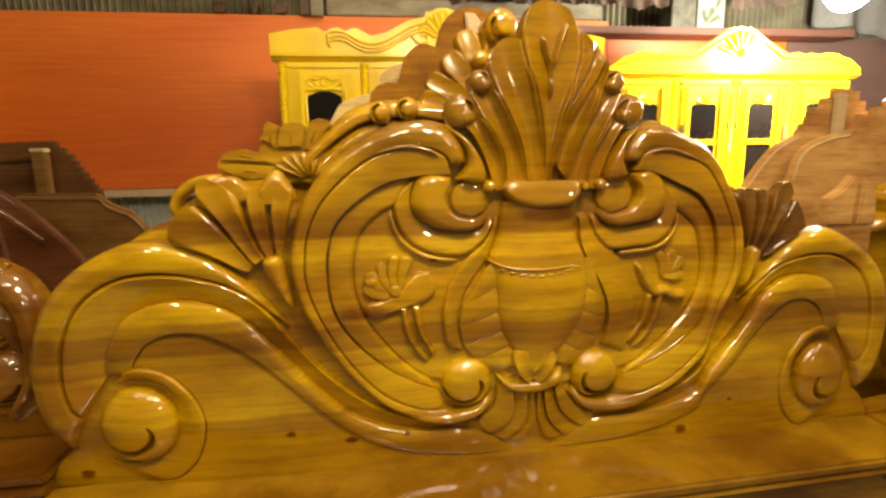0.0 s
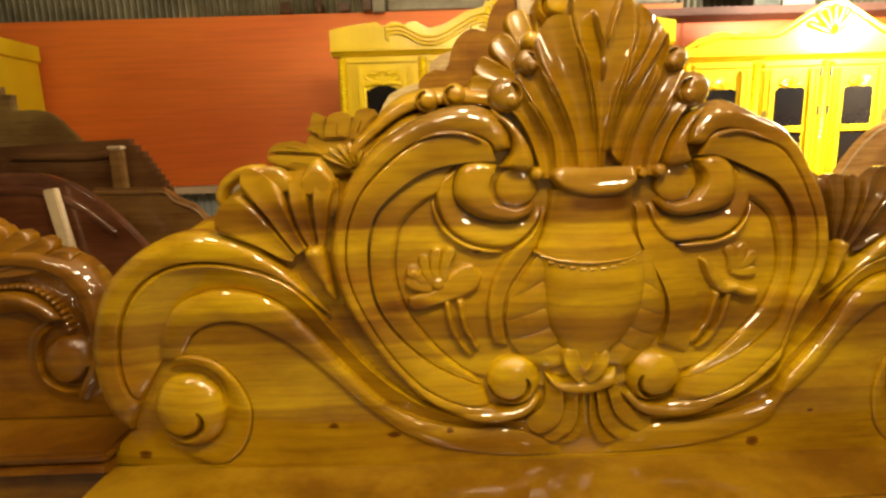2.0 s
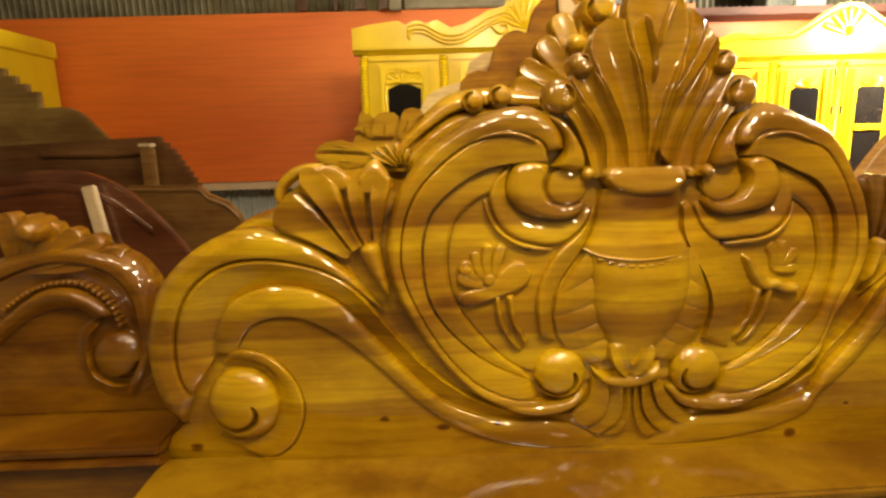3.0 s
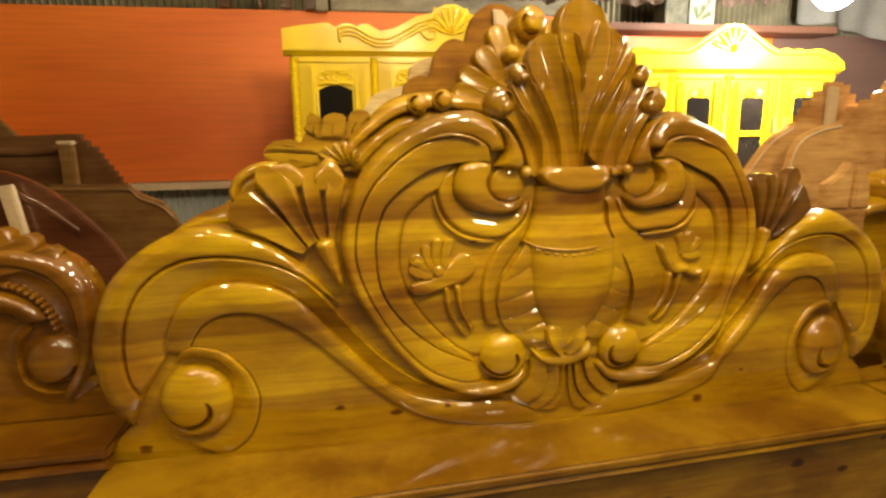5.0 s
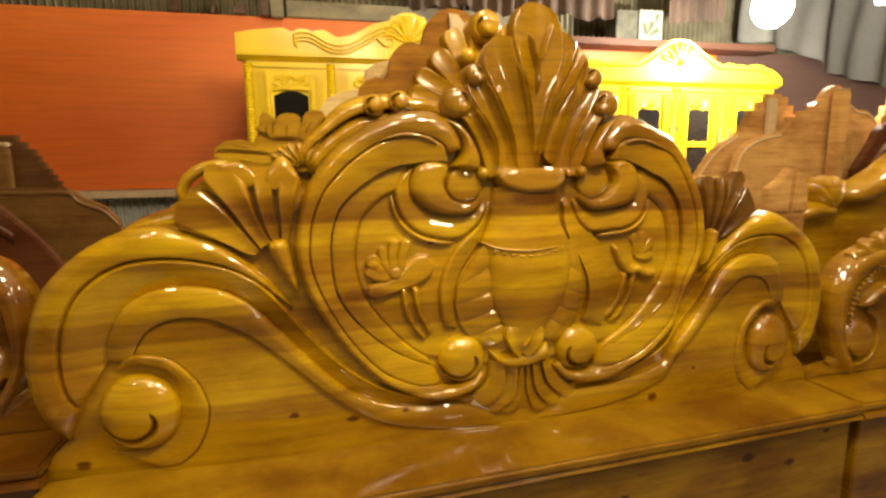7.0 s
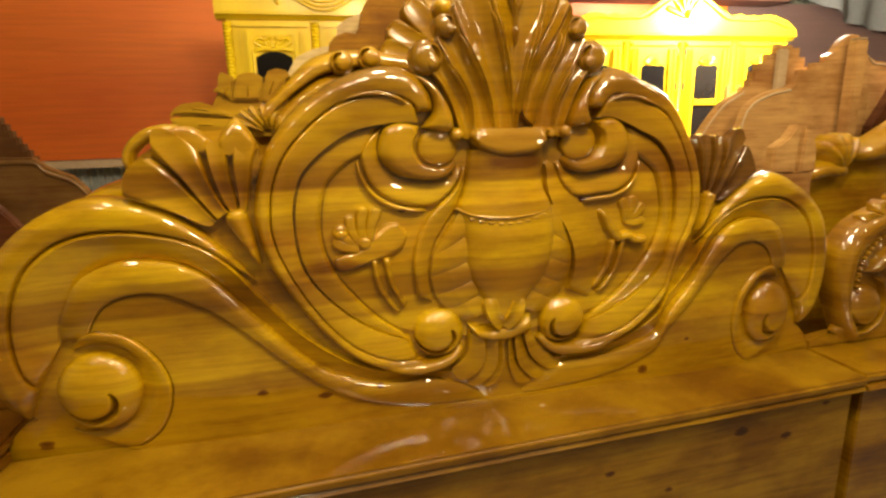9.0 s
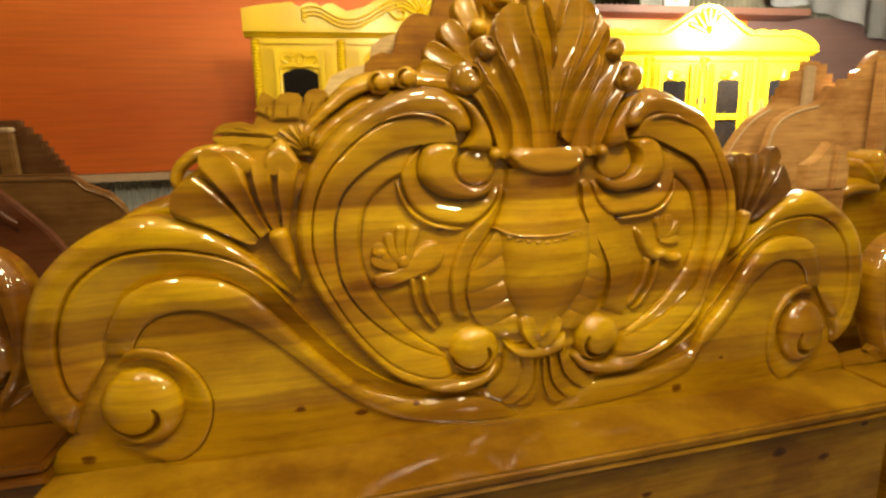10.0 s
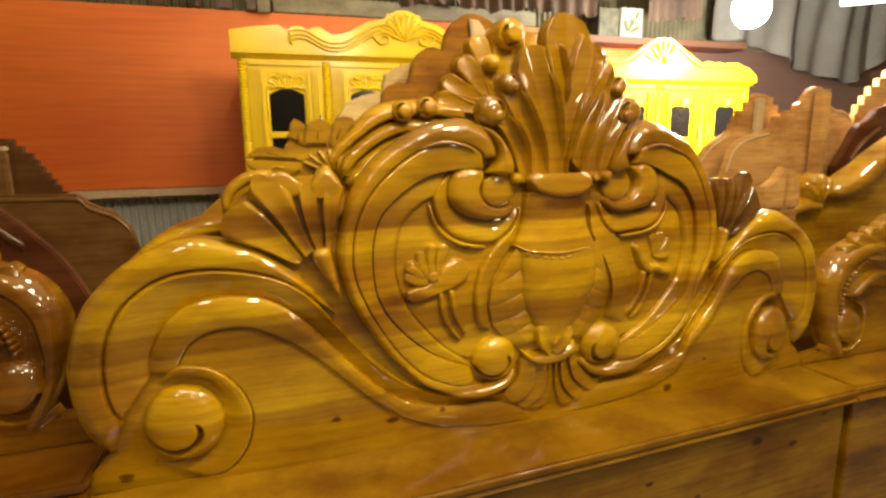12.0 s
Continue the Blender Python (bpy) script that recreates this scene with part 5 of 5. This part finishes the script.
# ---- boards stacked behind, on the left ----
def stepped(pts, step=0.022):
    """Turns a slanting edge into small stairs."""
    out = []
    for (xa, za), (xb, zb) in zip(pts, pts[1:]):
        n = max(1, int(abs(zb - za) / step))
        for k in range(n):
            x, z = xa + (xb - xa) * k / n, za + (zb - za) * k / n
            out += [(x, z), (xa + (xb - xa) * (k + 1) / n, z)]
    return out + [pts[-1]]


def board(name, label, line, y, mat, thick=0.03, bevel=0.004):
    ob = thing(name, label, "headboard", "unfinished headboards stacked in rows", at=(0, y, 0))
    slab(line, 0.0, thick, mat, "panel", ob, bevel=bevel)
    return ob


def closed(top, floor_z=0.0):
    return top + [(top[-1][0], floor_z), (top[0][0], floor_z)]


def rimmed(ob, top, mat, thick=0.012, inset=0.02):
    """A raised rim along a board's top edge."""
    a = curve(top, 60)
    mesh_part("rim", *band([(x, z - 0.003) for x, z in a], [(x, z - inset - 0.01) for x, z in a], thick, SOFT, n=60, m=9, deep=0.004), mat, ob)


ob = board("stacked_headboard", "dull olive-brown headboard with a stepped shoulder", closed([(-2.907, 1.541), (-2.348, 1.914)] + [(-2.037, 2.038)] + stepped([(-2.037, 2.038), (-1.695, 1.771)], 0.026) + [(-1.695, 1.744)] + [tuple(p) for p in curve([(-1.690, 1.744), (-1.589, 1.738), (-1.521, 1.678), (-1.466, 1.603), (-1.441, 1.479)], 14)]), 1.00, WOOD_OLIVE)
rimmed(ob, [(-1.913, 1.603), (-1.727, 1.641), (-1.603, 1.603), (-1.516, 1.529)], WOOD_OLIVE, 0.004)
ob = board("stacked_headboard", "dark brown headboard with a finely stepped edge", closed([(-1.997, 1.601), (-1.466, 1.624), (-1.222, 1.631)] + stepped([(-1.222, 1.631), (-1.162, 1.573), (-1.095, 1.464)], 0.018) + [(-1.042, 1.389), (-0.989, 1.177)]), 0.80, WOOD_GREY)
rimmed(ob, [(-1.572, 1.601), (-1.360, 1.596), (-1.254, 1.601)], WOOD_GREY)
ob = board("stacked_headboard", "light brown unvarnished headboard with a sloping shoulder", closed([(-1.20, 1.493), (-1.104, 1.491), (-1.01, 1.488), (-0.982, 1.463), (-0.929, 1.438), (-0.898, 1.40), (-0.87, 1.3)]), 0.58, WOOD_TAN)
rimmed(ob, [(-1.20, 1.490), (-1.104, 1.488), (-1.01, 1.485), (-0.982, 1.460), (-0.929, 1.435), (-0.898, 1.40)], WOOD_TAN, 0.004, 0.006)
ob = board("stacked_headboard", "dark red varnished headboard with a curved top", closed([tuple(p) for p in curve([(-1.940, 1.432), (-1.622, 1.516), (-1.449, 1.538), (-1.359, 1.546), (-1.271, 1.537), (-1.202, 1.508), (-1.148, 1.469), (-1.095, 1.415), (-1.031, 1.335), (-0.987, 1.241)], 30)]), 0.50, WOOD_DARK)
rimmed(ob, [(-1.569, 1.495), (-1.358, 1.516), (-1.220, 1.484), (-1.104, 1.389)], WOOD_DARK, 0.005)
post = thing("bed_post", "pale upright wooden bed post behind the boards", "bed post")
box("shaft", (-1.243, 0.745, 0.0), (-1.205, 0.775, 1.598), WOOD_TAN, post)
box("cap", (-1.246, 0.742, 1.599), (-1.202, 0.778, 1.61), WOOD_CUT, post)
slat = thing("wooden_slat", "short pale sawn slat leaning on a dark board", "slat")
bm = bmesh.new()
bmesh.ops.create_cube(bm, size=1, matrix=pose(-1.229, 0.48, 1.378, 0, -8, 0) @ Matrix.Diagonal((0.032, 0.022, 0.25, 1)))
bmesh.ops.bevel(bm, geom=list(bm.edges), offset=0.003, segments=2, affect="EDGES")
part("shaft", bm, WOOD_CUT, slat)
box("bracket", (-1.245, 0.47, 1.18), (-1.175, 0.498, 1.256), WOOD_CUT, slat)

# the dull lobed board seen past the fan
ob = board("stacked_headboard", "dull brown lobed headboard behind the carved ones", closed([tuple(p) for p in curve([(-0.40, 1.55), (-0.31, 1.62), (-0.285, 1.69), (-0.277, 1.722), (-0.25, 1.74), (-0.222, 1.738)], 14)] + [tuple(p) for p in curve([(-0.214, 1.752), (-0.205, 1.787), (-0.185, 1.812), (-0.16, 1.822), (-0.134, 1.815)], 12)] + [tuple(p) for p in curve([(-0.128, 1.835), (-0.118, 1.865), (-0.09, 1.892), (-0.05, 1.90), (0.0, 1.88), (0.05, 1.83)], 14)] + [(0.2, 1.7), (0.3, 1.6)]), 0.27, WOOD_LOBE)
slab([(-0.072, 1.884), (-0.050, 1.882), (-0.026, 1.852), (-0.034, 1.80), (-0.062, 1.80)], -0.02, -0.002, WOOD_CUT, "sawn_end", ob, "pale sawn end")

# ---- boards stacked behind, on the right ----
ob = board("stacked_headboard", "raw pinkish-brown headboard with rounded shoulder and stepped top", closed([tuple(p) for p in curve([(0.80, 1.40), (0.84, 1.48), (0.879, 1.537), (0.923, 1.585), (0.99, 1.622)], 16)] + stepped([(0.993, 1.63), (1.034, 1.699), (1.10, 1.757)], 0.02) + [(1.156, 1.752)] + stepped([(1.16, 1.745), (1.234, 1.66)], 0.022) + [(1.25, 1.5)]), 0.52, WOOD_RAW)
rimmed(ob, [(0.842, 1.478), (0.881, 1.535), (0.925, 1.582), (0.99, 1.618)], WOOD_CUT, 0.004, 0.001)
box("strip", (1.09, -0.015, 1.2), (1.13, -0.001, 1.74), WOOD_CUT, ob)
ob = board("stacked_headboard", "raw brown headboard with a tall wavy outline", closed([tuple(p) for p in curve([(0.90, 1.40), (0.933, 1.50), (0.961, 1.574), (1.03, 1.611), (1.104, 1.626), (1.13, 1.65)], 16)] + stepped([(1.14, 1.675), (1.225, 1.715)], 0.014) + [tuple(p) for p in curve([(1.25, 1.725), (1.275, 1.76), (1.31, 1.778), (1.35, 1.765), (1.38, 1.70), (1.41, 1.6)], 12)]), 0.46, WOOD_RAW)
rimmed(ob, [(0.935, 1.498), (0.963, 1.571), (1.03, 1.607), (1.104, 1.622)], WOOD_CUT, 0.004, 0.001)
post = thing("bed_post", "pale square bed post between raw boards", "bed post")
box("shaft", (1.285, 0.415, 0.0), (1.325, 0.452, 1.755), WOOD_RAW, post)
box("cap", (1.286, 0.416, 1.756), (1.324, 0.451, 1.762), WOOD_CUT, post)
ob = board("stacked_headboard", "raw wooden headboard with lobed shoulder", closed([(1.36, 1.45)] + [tuple(p) for p in curve([(1.40, 1.74), (1.43, 1.725), (1.46, 1.705), (1.508, 1.70), (1.55, 1.67), (1.565, 1.62), (1.58, 1.5)], 14)]), 0.50, WOOD_RAW)
rimmed(ob, [(1.43, 1.721), (1.46, 1.701), (1.508, 1.696), (1.55, 1.666)], WOOD_CUT, 0.004, 0.001)
ob = board("stacked_headboard", "raw wooden headboard with a tall stepped edge", closed([(1.66, 1.55)] + stepped([(1.68, 1.62), (1.72, 1.729), (1.78, 1.80), (1.95, 1.93)], 0.03) + [(2.2, 1.98)]), 0.60, WOOD_RAW)
rimmed(ob, [(1.75, 1.6), (1.85, 1.72), (1.95, 1.82)], WOOD_RAW)
ob = board("stacked_headboard", "dark varnished headboard with a lobed edge", closed([tuple(p) for p in curve([(1.36, 1.50), (1.416, 1.587), (1.448, 1.64), (1.50, 1.66), (1.54, 1.70), (1.62, 1.72), (1.8, 1.8)], 20)]), 0.40, WOOD_DARK)
rimmed(ob, [(1.42, 1.53), (1.47, 1.59), (1.55, 1.64)], WOOD_DARK)

side = thing("carved_headboard", "golden varnished headboard with leaf scroll rising behind", "headboard", at=(0, 0.28, 0))
slab([(0.98, 0.0), (0.98, 1.40), (1.10, 1.44), (1.2, 1.47), (1.32, 1.53), (1.5, 1.6), (1.7, 1.66), (1.7, 0.0)], 0.0, 0.03, WOOD_REAR, "panel", side)
mesh_part("scroll_band", *along([(1.12, 1.43, 0.02), (1.18, 1.435, 0.03), (1.25, 1.455, 0.038), (1.33, 1.51, 0.038), (1.42, 1.56, 0.036), (1.55, 1.62, 0.03)], 0.06, SOFT, ends=(0.15, 0.1)), WOOD_REAR, side)
for tip, w in (((1.02, 1.465), 0.02), ((1.05, 1.487), 0.022), ((1.085, 1.492), 0.022), ((1.12, 1.48), 0.02)):
    mesh_part("leaf_lobe", *petal((1.09, 1.395), tip, 0.014, w, 0.06, SOFT), WOOD_REAR, side)
mesh_part("scroll_band", *along([(0.96, 1.37, 0.02), (1.04, 1.392, 0.026), (1.12, 1.385, 0.02)], 0.05, SOFT, ends=(0.2, 0.2)), WOOD_REAR, side)
small = thing("carved_finial", "broken pale carved finial with a dark split", "finial", at=(0, 0.2, 0))
for pts in ([(0.786, 1.40), (0.786, 1.465), (0.825, 1.488), (0.85, 1.52), (0.864, 1.515), (0.858, 1.40)], [(0.872, 1.40), (0.878, 1.512), (0.899, 1.502), (0.918, 1.46), (0.92, 1.40)]):
    slab([(x, z) for x, z in pts], -0.03, 0.0, WOOD_RAW, "half", small)
box("stem", (0.79, -0.028, 0.0), (0.916, -0.002, 1.398), WOOD_RAW, small)

# ---- over the red sheet ----
lamp = thing("hanging_lamp", "bright white lit bulb hanging from the ceiling", "lamp", at=SHOW_LAMP)
turned("bulb", [(0.078 * math.sin(math.radians(a)), -0.035 - 0.078 * math.cos(math.radians(a))) for a in range(6, 160, 11)] + [(0.022, 0.045)], BULB, lamp, (0, 0, 0), 40)
turned("socket", [(0.022, 0.04), (0.022, 0.09), (0.012, 0.1)], BLACK, lamp, (0, 0, 0))
turned("cord", [(0.004, 0.1), (0.004, 3.3 - SHOW_LAMP[2])], BLACK, lamp, (0, 0, 0), 8)
# holders added for the lamps out of view
for place in UNSEEN_LAMPS:
    lamp = thing("lamp_holder", "unseen black lamp holder hanging on its cord", "lamp", at=place)
    turned("socket", [(0.022, 0.06), (0.022, 0.11), (0.012, 0.12)], BLACK, lamp, (0, 0, 0))
    turned("cord", [(0.004, 0.12), (0.004, 3.3 - place[2])], BLACK, lamp, (0, 0, 0), 8)
carton = thing("carton", "white carton printed with green leaves on the wall plate", "box", at=(1.40, 1.75, 2.178))
body = box("carton_body", (-0.13, 0.0, 0.0), (0.0, 0.12, 0.150), CARD_SIDE, carton)
face = box("carton_face", (0.003, -0.01, 0.0), (0.15, 0.12, 0.155), CARD, carton)
for foot, tip, w in (((0.05, 0.02), (0.03, 0.09), 0.018), ((0.055, 0.03), (0.09, 0.10), 0.02), ((0.06, 0.02), (0.13, 0.06), 0.016), ((0.10, 0.09), (0.12, 0.14), 0.014)):
    mesh_part("leaf_print", *shift(petal(foot, tip, 0.004, w, 0.0015, SOFT, n=10, m=5), 0, -0.0105), LEAFPRINT, face)
tagged(box("wall_plate", (0.72, 1.72, 2.14), (2.3, 1.88, 2.175), PLATE, None, "", 0.004), "dark wooden plate that carries the loft", "beam", kind="structure")


def drape(name, x0, x1, z0, z1, y, mat, label, pleat=0.06, deep=0.02, ragged=0.02, slope=0.0):
    """A hanging pleated cloth with a ragged lower edge."""
    n, m = int((x1 - x0) / 0.008), 9
    rng = np.random.default_rng(int(x0 * 100) + 500)
    xs = np.linspace(x0, x1, n)
    phase = 2 * np.pi * xs / pleat + 1.3 * np.sin(xs * 9) + 2.1 * np.sin(xs * 3.7)
    drop = ragged * (np.abs(np.sin(phase * 0.27)) + 0.6 * np.sin(xs * 13)) + rng.normal(0, ragged * 0.12, n)
    verts = []
    for j in range(m):
        u = j / (m - 1)
        for i in range(n):
            verts.append((xs[i], y + deep * math.sin(phase[i]) * (1 - 0.4 * u), (z0 + slope * (xs[i] - x0) - drop[i]) * (1 - u) + z1 * u))
    ob = thing(name, label, "cloth")
    mesh_part("pleats", verts, sheet((m, n)), mat, ob, sharp=80)
    mesh_part("hem", [(v[0], v[1] - 0.004, v[2] + d) for d in (0.0, 0.012) for v in verts[:n]], sheet((2, n)), mat, ob, sharp=80)
    return ob


drape("hanging_cloth", 0.12, 1.22, 2.285, 3.3, 1.72, CLOTH, "dusty brown cloths hung in folds over the loft", 0.075, 0.02, 0.02)
drape("hanging_cloth", 1.56, 1.9, 2.285, 3.3, 1.70, CLOTH, "dusty brown cloths hung in folds over the loft", 0.06, 0.015, 0.02)


def sagging(name, edge, z1, y, mat, label):
    """A sheet that hangs from the ceiling towards the room, with folds that run down to a scalloped edge of (x, z)."""
    line = curve(edge, 220)
    m = 14
    far = np.linspace(0, 1, len(line))
    verts = []
    for j in range(m):
        u = j / (m - 1)
        for (x, z), f in zip(line, far):
            fold = 0.035 * math.sin(34 * f + 2.5 * u + 2 * math.sin(7 * f)) * (1 - 0.5 * u) + 0.02 * math.sin(61 * f)
            low = z - 0.022 * abs(math.sin(21 * f + math.sin(9 * f)))
            verts.append((x - 0.25 * u * f, y - 0.30 * u ** 1.5 + fold, low * (1 - u) + z1 * u))
    ob = thing(name, label, "cloth")
    mesh_part("folds", verts, sheet((m, len(line))), mat, ob, sharp=80)
    mesh_part("hem", [(v[0], v[1] - 0.005, v[2] + d) for d in (0.0, 0.014) for v in verts[:len(line)]], sheet((2, len(line))), mat, ob, sharp=80)
    return ob


sagging("tarpaulin", [(2.10, 2.24), (2.407, 2.20), (2.535, 2.181), (2.726, 2.085), (2.966, 2.052), (3.19, 1.985), (3.401, 2.02), (3.631, 2.146), (4.2, 2.2)], 3.3, 1.80, TARP, "grey tarpaulin sagging from the ceiling with a scalloped edge")
tube = thing("tube_lamp", "lit white tube lamp under the ceiling", "lamp", at=(2.5, 1.3, 2.325))
bm = bmesh.new()
bmesh.ops.create_cone(bm, cap_ends=True, segments=16, radius1=0.022, radius2=0.022, depth=0.6, matrix=pose(0.3, 0, 0.035, 0, 83, 0))
part("tube", bm, TUBE, tube, "glowing white tube")
for x in (0.01, 0.59):
    turned("hanger", [(0.004, 0.0), (0.004, 0.975 - 0.07 * x)], BLACK, tube, (x, 0, 0.02 + 0.06 * x), 8)
ob = board("stacked_headboard", "pale cream unvarnished headboard behind the carved ones", closed([(-0.40, 1.62), (-0.352, 1.700), (-0.335, 1.708), (-0.311, 1.718), (-0.262, 1.728), (-0.253, 1.769), (-0.229, 1.786), (-0.183, 1.799), (-0.10, 1.80)]), 0.36, WOOD_PALE)
